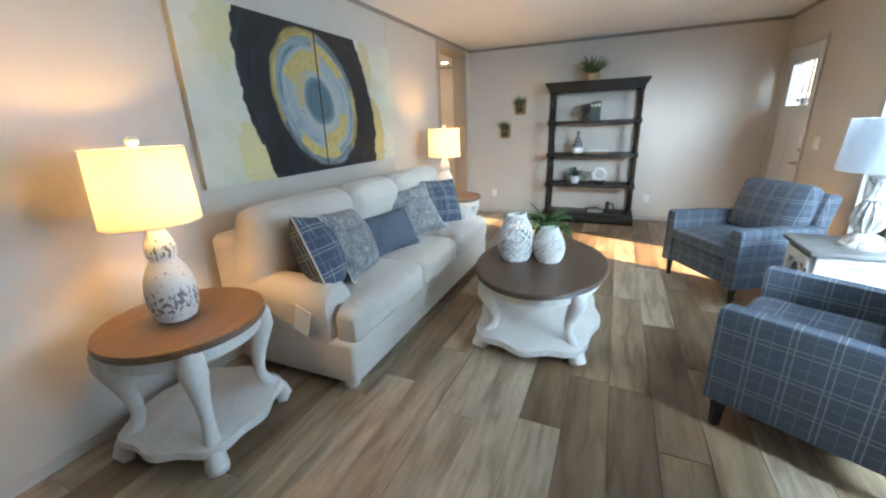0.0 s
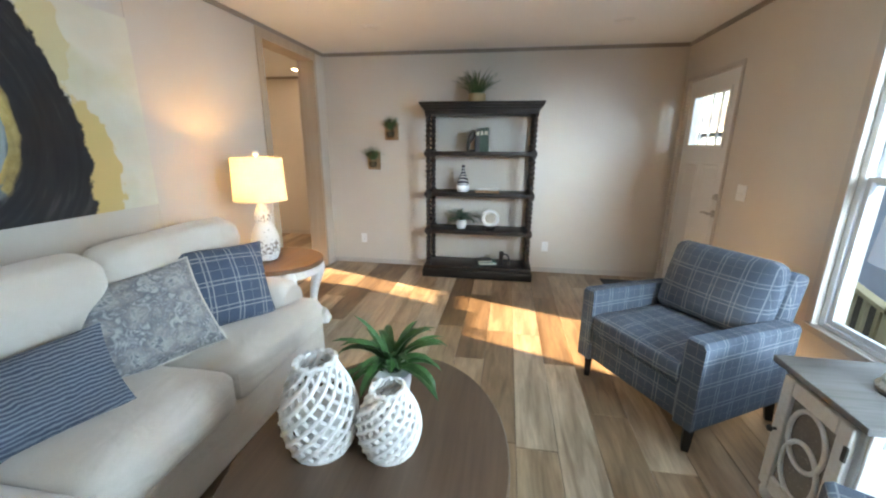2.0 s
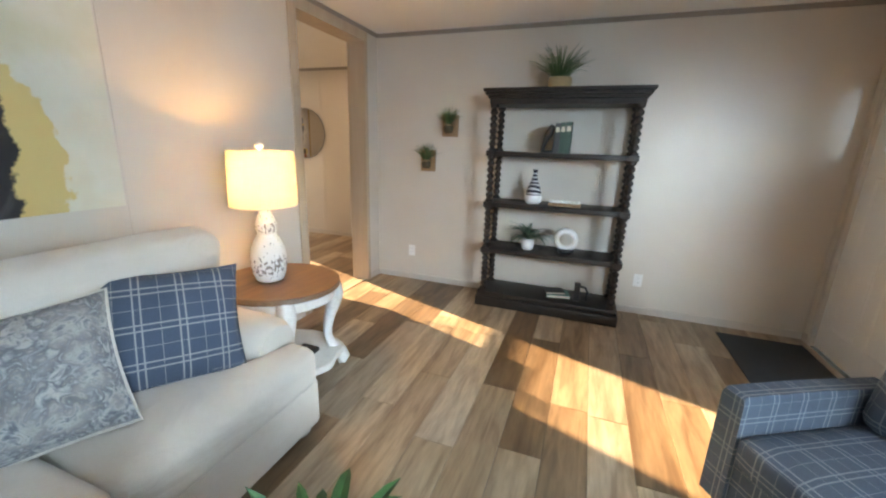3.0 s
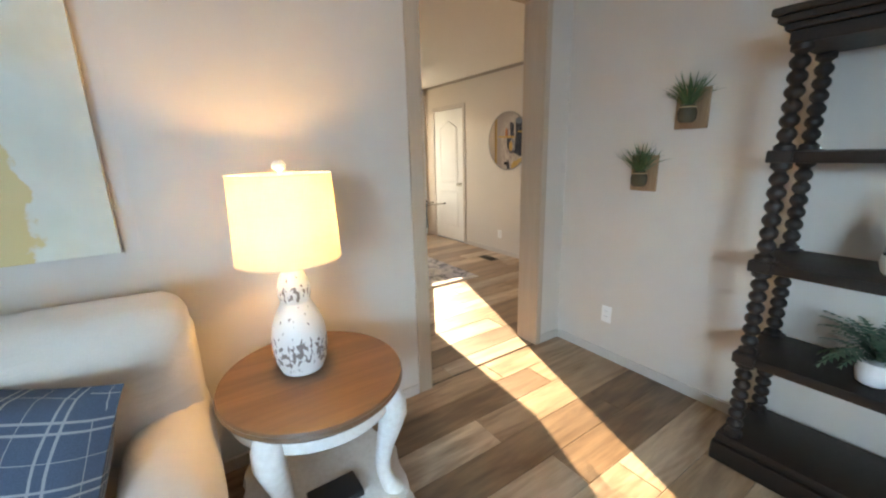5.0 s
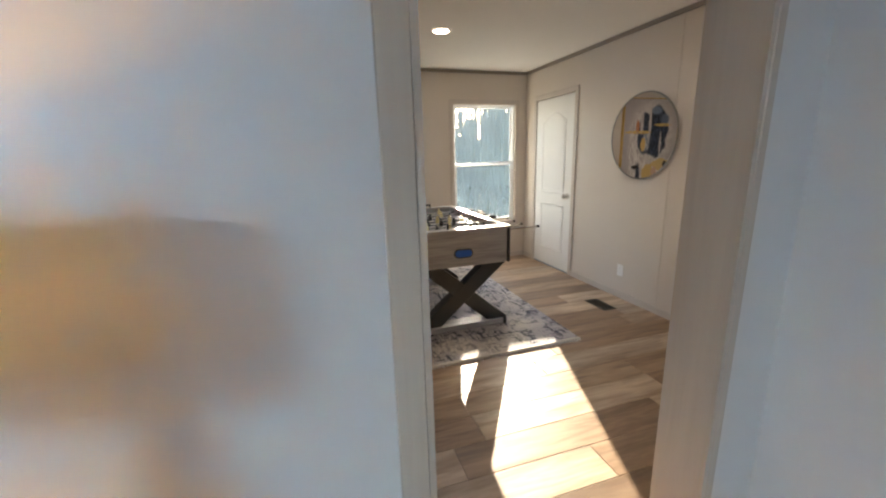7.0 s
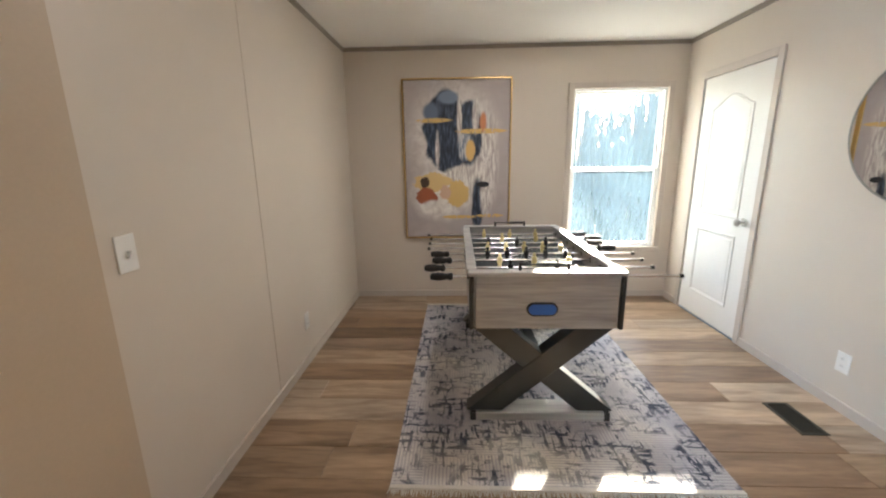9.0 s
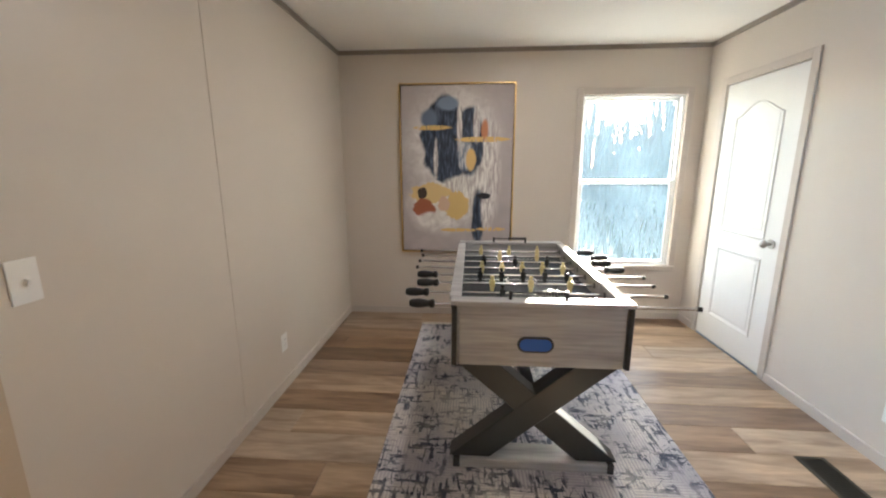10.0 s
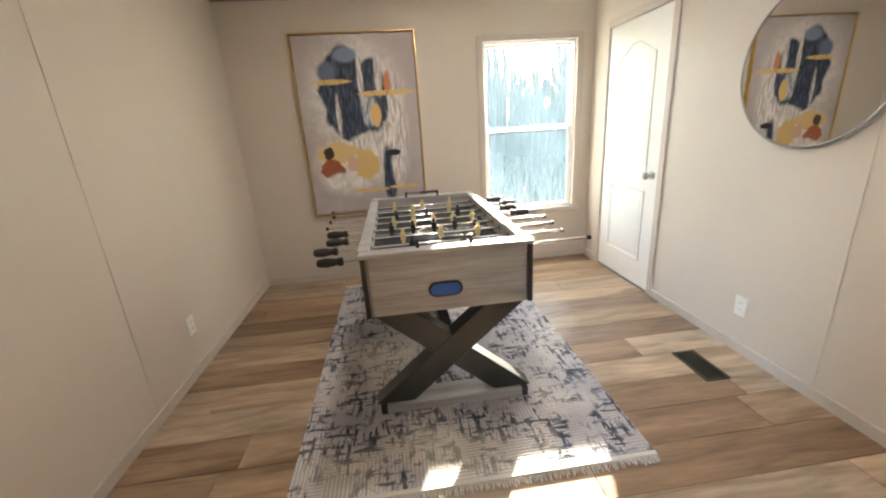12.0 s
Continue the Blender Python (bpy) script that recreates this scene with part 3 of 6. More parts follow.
def speckled():
    """White glaze with belts of long brown chips round each bulb."""
    m = Mat("speckled_ceramic", 0.45)
    n, k = m.noise(m.coords(scale=(1, 1, 0.55)), 80.0, 1.0), m.noise(m.coords(), 9.0, 2.0)
    s = m.t.nodes.new("ShaderNodeSeparateXYZ")
    m.link(m.coords(), s.inputs[0])
    belt = m.ramp(m.math("MULTIPLY", s.outputs[2], 2.0), [(0.06, (0, 0, 0)), (0.14, (1, 1, 1)), (0.26, (1, 1, 1)), (0.37, (0.1, 0.1, 0.1)), (0.57, (0.1, 0.1, 0.1)), (0.60, (0.9, 0.9, 0.9)), (0.66, (0.9, 0.9, 0.9)), (0.72, (0.15, 0.15, 0.15))])
    t = m.math("ADD", m.math("ADD", n, m.math("MULTIPLY", k, 0.35)), m.math("MULTIPLY", belt, 0.24))
    spot = m.ramp(t, [(0.915, (0, 0, 0)), (0.955, (1, 1, 1))])
    m.color(m.mix(spot, (0.80, 0.77, 0.72), (0.25, 0.20, 0.17))).bump(spot, -0.4, 0.004)
    return m.m


SPECKLE = speckled()


def shade_cloth(name, c, through_light):
    m = Mat(name, 0.9)
    v = m.coords(scale=(300, 300, 300))
    w = m.noise(v, 1.0, 2.0)
    m.color(c).bump(w, 0.1, 0.001)
    tr = m.t.nodes.new("ShaderNodeBsdfTranslucent")
    tr.inputs[0].default_value = (0.80, 0.77, 0.76, 1)
    mx = m.t.nodes.new("ShaderNodeMixShader")
    mx.inputs[0].default_value = through_light
    m.link(m.b.outputs[0], mx.inputs[1])
    m.link(tr.outputs[0], mx.inputs[2])
    m.link(mx.outputs[0], m.t.nodes["Material Output"].inputs[0])
    return m.m


SHADE_LIT = shade_cloth("linen_shade", (0.74, 0.70, 0.62), 0.0125)
SHADE_OFF = shade_cloth("pale_shade", (0.66, 0.68, 0.70), 0.3)


def plaid(name, base, line, size, twill=900.0):
    """Woven plaid on local x and z (or y): paired pale lines on a ground."""
    m = Mat(name, 0.92)
    c = m.t.nodes.new("ShaderNodeTexCoord")
    s = m.t.nodes.new("ShaderNodeSeparateXYZ")
    m.link(c.outputs["Object"], s.inputs[0])
    ns = m.t.nodes.new("ShaderNodeSeparateXYZ")
    m.link(c.outputs["Normal"], ns.inputs[0])
    total = None
    for k, off in ((0, 0.11), (1, 0.23), (2, 0.37)):
        u = m.math("FRACT", m.math("ADD", m.math("DIVIDE", s.outputs[k], size), off))
        shown = m.math("LESS_THAN", m.math("ABSOLUTE", ns.outputs[k]), 0.72)
        for centre, half in ((0.38, 0.020), (0.54, 0.020), (0.96, 0.007)):
            hit = m.math("LESS_THAN", m.math("ABSOLUTE", m.math("SUBTRACT", u, centre)), half)
            hit = m.math("MULTIPLY", hit, shown)
            total = hit if total is None else m.math("MAXIMUM", total, hit)
    v = m.coords()
    weave, cloud = m.noise(v, twill / 2, 2.0), m.noise(v, 5.0)
    ground = m.mix(0.5, m.ramp(weave, [(0.3, scaled(base, 0.65)), (0.7, scaled(base, 1.4))]), m.ramp(cloud, [(0.3, scaled(base, 0.85)), (0.7, scaled(base, 1.15))]))
    m.color(m.mix(m.math("MULTIPLY", total, 0.62), ground, line)).bump(weave, 0.2, 0.002)
    return m.m


PLAID_CHAIR = plaid("grey_plaid_cloth", (0.088, 0.112, 0.142), (0.34, 0.35, 0.36), 0.125)
PLAID_NAVY = plaid("navy_plaid_cloth", (0.060, 0.085, 0.125), (0.46, 0.44, 0.41), 0.135)


def floral_cloth():
    m = Mat("grey_floral_cloth", 0.92)
    v = m.coords()
    vor = m.node("ShaderNodeTexVoronoi", Scale=9.0)
    n, f = m.noise(v, 22.0, 5.0, 2.6), m.noise(v, 500.0, 2.0)
    swirl = m.mix(0.10, v, m.node("ShaderNodeTexNoise", Scale=9.0, Detail=3.0).outputs["Color"], "ADD")
    m.link(swirl, vor.inputs["Vector"])
    wave = m.math("FRACT", m.math("ADD", m.math("MULTIPLY", vor.outputs["Distance"], 1.7), m.math("MULTIPLY", n, 2.2)))
    col = m.ramp(wave, [(0.0, (0.15, 0.16, 0.175)), (0.3, (0.29, 0.30, 0.31)), (0.55, (0.45, 0.43, 0.40)), (0.8, (0.26, 0.245, 0.235)), (1.0, (0.16, 0.17, 0.185))])
    m.color(m.mix(0.25, col, m.ramp(n, [(0.4, (0.10, 0.11, 0.13)), (0.6, (0.5, 0.49, 0.47))]))).bump(f, 0.2, 0.002)
    return m.m


FLORAL = floral_cloth()


def striped_cloth():
    m = Mat("navy_ribbed_cloth", 0.92)
    v = m.coords(scale=(1, 1, 1))
    w = m.node("ShaderNodeTexWave", Scale=22.0, Distortion=4.0, Detail=3.0)
    w.bands_direction = "Z"
    m.link(v, w.inputs["Vector"])
    m.color(m.ramp(w.outputs["Fac"], [(0.25, (0.050, 0.070, 0.105)), (0.6, (0.11, 0.145, 0.185)), (0.9, (0.22, 0.25, 0.28))])).bump(w.outputs["Fac"], 0.4, 0.004)
    return m.m


STRIPED = striped_cloth()
PIPING = plain("cream_piping", (0.62, 0.57, 0.50), 0.9)


def leaf(name, a, b):
    m = Mat(name, 0.45)
    i = m.t.nodes.new("ShaderNodeNewGeometry")
    m.color(m.mix(0.5, m.ramp(i.outputs["Random Per Island"], [(0.0, a), (1.0, b)]), m.ramp(m.noise(m.coords(), 30.0), [(0.3, a), (0.7, b)])))
    return m.m


LEAF = leaf("broad_green_leaf", (0.013, 0.058, 0.018), (0.055, 0.17, 0.045))
GRASS_LEAF = leaf("grass_green_leaf", (0.022, 0.055, 0.018), (0.10, 0.17, 0.06))
FERN_LEAF = leaf("fern_green_leaf", (0.03, 0.075, 0.045), (0.12, 0.20, 0.13))

# ---- soft shapes ----


def cushion(size, puff=0.35, n=12, edge=0.06):
    """A stuffed block: rounded edges, swollen faces."""
    sx, sy, sz = size
    bm = bmesh.new()
    bmesh.ops.create_cube(bm, size=2.0)
    bmesh.ops.subdivide_edges(bm, edges=bm.edges[:], cuts=n, use_grid_fill=True)
    for v in bm.verts:
        p = v.co.copy()
        half = Vector((sx, sy, sz)) / 2
        core = Vector([max(h - edge, 0.001) for h in half])
        q = Vector([p[i] * half[i] for i in range(3)])
        inner = Vector([max(-core[i], min(core[i], q[i])) for i in range(3)])
        d = q - inner
        if d.length > 0:
            q = inner + d.normalized() * min(edge, max(abs(d[0]), abs(d[1]), abs(d[2])))
        w = [(1 - p[i] ** 2) for i in range(3)]
        q[2] += math.copysign(1, p[2]) * (puff * sz * 0.5) * (w[0] * w[1]) ** 0.7 * abs(p[2]) ** 3
        q[0] += math.copysign(1, p[0]) * 0.012 * (w[1] * w[2]) * abs(p[0]) ** 3
        q += Vector((0, 0, 1)) * 0.006 * noise.noise(q * 6 + Vector((sx, sy, sz)) * 9)
        v.co = q
    return bm


def pillow_mesh(w, h, t, n=18):
    """A knife-edge pillow in the local xz plane, with drawn-out corners."""
    bm = bmesh.new()
    for s in (1, -1):
        grid = []
        for i in range(n + 1):
            row = []
            for j in range(n + 1):
                u, v = 2 * i / n - 1, 2 * j / n - 1
                k = ((1 - u ** 2) * (1 - v ** 2)) ** 0.5
                pinch_u = 1 - 0.07 * (1 - u ** 2) * v ** 2
                pinch_v = 1 - 0.07 * (1 - v ** 2) * u ** 2
                wr = 0.016 * noise.noise(Vector((u * 2.3, v * 2.3, s * 3 + w * 11))) * k
                row.append(bm.verts.new((u * w / 2 * pinch_v, s * (t / 2 * k + wr), v * h / 2 * pinch_u)))
            grid.append(row)
        for i in range(n):
            for j in range(n):
                f = (grid[i][j], grid[i + 1][j], grid[i + 1][j + 1], grid[i][j + 1])
                bm.faces.new(f if s < 0 else f[::-1])
    bmesh.ops.remove_doubles(bm, verts=bm.verts, dist=1e-4)
    return bm


def throw_pillow(centre, size, azimuth, lean, roll, material, label, piping=None):
    """A pillow that faces azimuth (degrees from +x) and leans back."""
    m = Matrix.Translation(centre) @ pose(0, 0, 0, 0, 0, azimuth + 90) @ pose(0, 0, 0, -lean, 0, 0) @ pose(0, 0, 0, 0, roll, 0)
    p = thing("throw_pillow", m, label, "pillow", "pillows on the sofa")
    part("cover", pillow_mesh(size[0], size[1], size[2]), material, p)
    if piping:
        pts = []
        w, h = size[0] / 2, size[1] / 2
        for a, b in (((-1, -1), (1, -1)), ((1, -1), (1, 1)), ((1, 1), (-1, 1)), ((-1, 1), (-1, -1))):
            for k in range(8):
                u, v = a[0] + (b[0] - a[0]) * k / 8, a[1] + (b[1] - a[1]) * k / 8
                pts.append((u * w * (1 - 0.07 * (1 - v ** 2) * u ** 2), 0, v * h * (1 - 0.07 * (1 - u ** 2) * v ** 2)))
        pts.append(pts[0])
        part("piping", tube(bmesh.new(), pts, 0.006, 6), piping, p, "cream piping")
    return p


# ---- sofa ----


def sofa():
    y0, y1 = 1.58, 3.985
    s = thing("sofa", pose(0.5, (y0 + y1) / 2, 0), "cream fabric three-seat sofa with rolled arms", "sofa")
    L = (y1 - y0) / 2
    bm = slab((-0.40, -L + 0.02, 0.055), (0.478, L - 0.02, 0.31), 0.03, 3)
    part("base", bm, CREAM, s)
    part("back_frame", slab((-0.46, -L + 0.01, 0.12), (-0.24, L - 0.01, 0.85), 0.06, 3), CREAM, s)
    for k in (-1, 1):
        bm = bmesh.new()
        # a rolled arm: an upright with a fat round top, drawn out along x
        prof = [(-0.105, 0.10), (-0.115, 0.40)]
        for i in range(13):
            a = math.pi * (1.12 - 1.24 * i / 12)
            prof.append((0.128 * math.cos(a), 0.50 + 0.125 * math.sin(a)))
        prof += [(0.105, 0.40), (0.10, 0.10)]
        rings = []
        for x, g in ((-0.36, 0.95), (-0.30, 1.0), (0.0, 1.0), (0.22, 1.0), (0.30, 0.97), (0.335, 0.86), (0.345, 0.6)):
            rings.append([bm.verts.new((x, k * (L - 0.125) + py * g, 0.36 + (pz - 0.36) * g)) for py, pz in prof])
        n = len(prof)
        for a, b in zip(rings, rings[1:]):
            for i in range(n):
                bm.faces.new((a[i], a[(i + 1) % n], b[(i + 1) % n], b[i]))
        bm.faces.new(rings[0]), bm.faces.new(rings[-1][::-1])
        part("arm", bm, CREAM, s)
        for x in (-0.34, 0.40):
            part("leg", lathe(bmesh.new(), [(0.030, 0.0), (0.045, 0.02), (0.045, 0.04), (0.034, 0.055), (0.05, 0.062)], 18, (x, k * (L - 0.085), 0)), CREAM, s, "turned bun foot")
    third = (2 * L - 0.5) / 3
    for i in range(3):
        c = -L + 0.25 + third * (i + 0.5)
        bm = cushion((0.765, third - 0.004, 0.20), 0.30, 12, 0.055)
        for v in bm.verts:
            # the outer cushions wrap round in front of the arms
            if i != 1 and v.co.x > 0.25 and v.co.y * (i - 1) > third / 2 - 0.07:
                v.co.y += (i - 1) * 0.215
        turned(bm, Matrix.Translation((0.115, c, 0.385)))
        part("seat_cushion", bm, CREAM, s)
        bm = cushion((0.57, third + (0.0 if i == 1 else 0.235), 0.23), 0.62, 14, 0.085)
        turned(bm, Matrix.Translation((-0.20, c + (i - 1) * 0.1175, 0.715)) @ pose(0, 0, 0, 0, -74, 0))
        part("back_cushion", bm, CREAM, s)
    tag = slab((-0.05, -0.003, -0.095), (0.05, 0.003, 0.095), 0.002)
    turned(tag, Matrix.Translation((0.20, -L - 0.020, 0.43)) @ pose(0, 0, 0, 10, 24, 0))
    part("hang_tag", tag, PLASTIC, s, "white paper price tag")
    return s


sofa()
throw_pillow((0.61, 3.53, 0.685), (0.54, 0.47, 0.25), 330, 24, 4, PLAID_NAVY, "navy plaid square pillow leaning by the sofa arm")
throw_pillow((0.55, 3.10, 0.675), (0.54, 0.46, 0.25), 322, 34, -9, FLORAL, "grey floral pillow with cream piping on the sofa", PIPING)
throw_pillow((0.60, 2.62, 0.625), (0.50, 0.33, 0.19), 330, 30, -6, STRIPED, "navy ribbed lumbar pillow in the sofa middle")
throw_pillow((0.61, 2.17, 0.685), (0.50, 0.47, 0.25), 18, 26, 8, FLORAL, "grey floral pillow with cream piping on the sofa", PIPING)
throw_pillow((0.60, 1.875, 0.70), (0.52, 0.49, 0.25), 36, 20, 14, PLAID_NAVY, "navy plaid square pillow leaning by the sofa arm", PIPING)

# ---- tables with scrolled legs ----


def oval(a, b, n=48, wave=0.0, lobes=4, phase=0.0):
    pts = []
    for i in range(n):
        t = 2 * math.pi * i / n
        k = 1 + wave * math.cos(lobes * t + phase) + wave * 0.9 * math.cos(2 * lobes * t)
        pts.append((a * k * math.cos(t), b * k * math.sin(t)))
    return pts


def scroll_table(name, m, a, b, height, top_mat, label, shelf_z):
    """An oval table: wooden top, white apron, four cabriole legs and a scalloped shelf."""
    t = thing(name, m, label, "table")
    bm = bmesh.new()
    rings = []
    for k, z in ((0.955, height - 0.036), (0.985, height - 0.034), (1.0, height - 0.024), (0.99, height - 0.014), (0.997, height - 0.008), (0.985, height)):
        rings.append([bm.verts.new((x * k, y * k, z)) for x, y in oval(a, b)])
    for lo, hi in zip(rings, rings[1:]):
        for i in range(48):
            bm.faces.new((lo[i], lo[(i + 1) % 48], hi[(i + 1) % 48], hi[i]))
    bm.faces.new(rings[0][::-1]), bm.faces.new(rings[-1])
    part("tabletop", bm, top_mat, t, "oval brown wood top")
    part("apron", outline(bmesh.new(), oval(a * 0.90, b * 0.90), height - 0.10, height - 0.036), ANTIQUE, t)
    part("shelf", outline(bmesh.new(), oval(a * 0.95, b * 0.95, 96, 0.05, 4, math.pi), shelf_z - 0.04, shelf_z, 0.012), ANTIQUE, t, "white scalloped lower shelf")
    for q in (45, 135, 225, 315):
        d = Vector((a * math.cos(radians(q)), b * math.sin(radians(q)), 0))
        prof = [(0.92, 0.0, 0.034), (0.985, 0.015, 0.046), (1.01, 0.06, 0.048), (0.98, 0.12, 0.044), (0.90, 0.19, 0.038), (0.80, 0.27, 0.031), (0.755, 0.36, 0.028), (0.76, 0.46, 0.030),
                (0.80, 0.58, 0.035), (0.865, 0.72, 0.045), (0.915, 0.83, 0.052), (0.91, 0.92, 0.051), (0.87, 1.0, 0.044)]
        hh = height - 0.037
        pts = [d * k + Vector((0, 0, max(z * hh, 0.002))) for k, z, r in prof]
        bm = tube(bmesh.new(), pts, [r for k, z, r in prof], 10)
        for v in bm.verts:
            v.co.z = max(v.co.z, 0.0)
        leg = part("leg", bm, ANTIQUE, t, "white carved cabriole leg")
        top = d * 0.925 + Vector((0, 0, hh * 0.80))
        bm = bmesh.new()
        side = Vector((-d.y, d.x, 0)).normalized()
        for i in (-1, 0, 1):
            tube(bm, [top + side * 0.014 * i + Vector((0, 0, 0.045)), top + side * 0.016 * i + d.normalized() * 0.012, top + side * 0.006 * i + Vector((0, 0, -0.085)) - d * 0.06], [0.008, 0.010, 0.004], 6)
        part("carving", bm, ANTIQUE, leg)
    return t


scroll_table("end_table", pose(0.415, 1.15, 0, 0, 0, 12), 0.34, 0.34, 0.61, WALNUT, "round brown-topped end table with white carved legs", 0.13)
scroll_table("end_table", pose(0.43, 4.325, 0), 0.36, 0.335, 0.61, WALNUT, "round brown-topped end table beside the sofa arm", 0.13)
scroll_table("coffee_table", pose(1.755, 2.74, 0), 0.435, 0.60, 0.49, WALNUT_DARK, "oval dark-topped coffee table with white scrolled base", 0.11)


def gourd_lamp(x, y, z):
    g = thing("table_lamp", pose(x, y, z), "lit gourd lamp in speckled ceramic with linen shade", "lamp", "pair of table lamps")
    prof = [(0.058, 0.0), (0.076, 0.010), (0.092, 0.05), (0.100, 0.10), (0.099, 0.15), (0.090, 0.20), (0.074, 0.24), (0.058, 0.268), (0.0505, 0.281), (0.053, 0.292), (0.0585, 0.312), (0.058, 0.338), (0.049, 0.370), (0.034, 0.405), (0.023, 0.435), (0.025, 0.448), (0.012, 0.455)]
    part("base", lathe(bmesh.new(), prof, 32), SPECKLE, g, "white speckled ceramic gourd")
    part("stem", rod(bmesh.new(), (0, 0, 0.45), (0, 0, 0.74), 0.005, seg=8), NICKEL, g)
    bm = bmesh.new()
    lathe(bm, [(0.181, 0.445), (0.170, 0.745)], 48)
    for f in [f for f in bm.faces if len(f.verts) > 4]:
        bm.faces.remove(f)
    bmesh.ops.solidify(bm, geom=bm.faces[:], thickness=0.0015)
    sh = part("shade", bm, SHADE_LIT, g, "cream linen drum shade")
    for r, zz in ((0.1815, 0.446), (0.1705, 0.744)):
        part("rim", tube(bmesh.new(), [(r * math.cos(k * math.pi / 24), r * math.sin(k * math.pi / 24), zz) for k in range(49)], 0.0022, 6), PIPING, sh)
    bm = bmesh.new()
    for k in range(3):
        a = 2 * math.pi * k / 3
        rod(bm, (0, 0, 0.735), (0.169 * math.cos(a), 0.169 * math.sin(a), 0.735), 0.002, seg=6)
    part("spider", bm, NICKEL, sh)
    part("finial", lathe(bmesh.new(), [(0.006, 0.74), (0.008, 0.755), (0.022, 0.765), (0.024, 0.778), (0.012, 0.79)], 14), POT_WHITE, g, "clear crystal finial")
    bulb = Mat("warm_bulb")
    bulb.b.inputs["Emission Color"].default_value = (1.0, 0.72, 0.40, 1)
    bulb.b.inputs["Emission Strength"].default_value = 3.0
    bm = bmesh.new()
    bmesh.ops.create_uvsphere(bm, u_segments=12, v_segments=8, radius=0.028, matrix=Matrix.Translation((0, 0, 0.52)))
    part("bulb", bm, bulb.m, g, "glowing bulb")
    lamp("lamp_light", "POINT", pose(x, y, z + 0.63), LAMP_W, (1.0, 0.63, 0.24), radius=0.03)
    return g


LAMP_W = 1.35
gourd_lamp(0.40, 1.135, 0.61)
gourd_lamp(0.385, 4.302, 0.61)

# ---- armchairs, cabinet and its lamp ----


def armchair(m, label):
    c = thing("armchair", m, label, "chair", "pair of plaid armchairs")
    part("seat_base", slab((-0.315, -0.335, 0.15), (0.315, 0.30, 0.36), 0.02, 2), PLAID_CHAIR, c)
    part("seat_cushion", turned(cushion((0.60, 0.60, 0.13), 0.25, 8, 0.035), Matrix.Translation((0, -0.065, 0.40))), PLAID_CHAIR, c)
    for k in (-1, 1):
        bm = bmesh.new()
        lo, hi = sorted((k * 0.30, k * 0.395))
        rings = []
        for y, top in ((-0.355, 0.595), (-0.34, 0.605), (0.0, 0.60), (0.33, 0.585)):
            rings.append([bm.verts.new(p) for p in ((lo, y, 0.15), (hi, y, 0.15), (hi + 0.004 * k, y, top - 0.02), (hi - 0.01, y, top), (lo + 0.01, y, top), (lo, y, top - 0.02))])
        for a, b in zip(rings, rings[1:]):
            for i in range(6):
                bm.faces.new((a[i], a[(i + 1) % 6], b[(i + 1) % 6], b[i]))
        bm.faces.new(rings[0]), bm.faces.new(rings[-1][::-1])
        part("arm", bm, PLAID_CHAIR, c)
        for y, lean in ((-0.30, 0.0), (0.29, 0.05)):
            part("leg", rod(bmesh.new(), (k * 0.35, y + lean, 0.0), (k * 0.35, y, 0.17), 0.022, 0.034, 4), BLACK_WOOD, c, "tapered dark wood leg", smooth=False)
    back = slab((-0.30, -0.06, -0.02), (0.30, 0.06, 0.56), 0.03, 3)
    turned(back, Matrix.Translation((0, 0.34, 0.26)) @ pose(0, 0, 0, -14, 0, 0))
    part("backrest", back, PLAID_CHAIR, c)
    bc = turned(cushion((0.59, 0.44, 0.16), 0.45, 10, 0.055), Matrix.Translation((0, 0.255, 0.665)) @ pose(0, 0, 0, 74, 0, 0))
    part("back_cushion", bc, PLAID_CHAIR, c)
    return c


chair = armchair(pose(3.15, 3.965, 0, 0, 0, -60), "grey-blue plaid armchair with dark legs by the front door")
near = copy_thing(chair, pose(3.135, 2.215, 0, 0, 0, -118))
near["label"] = "grey-blue plaid armchair with dark legs beside the cabinet"

WEATHERED = wood("weathered_grey_top", (0.12, 0.11, 0.10), (0.26, 0.245, 0.23), 0.4, axis=0, scale=1.0)


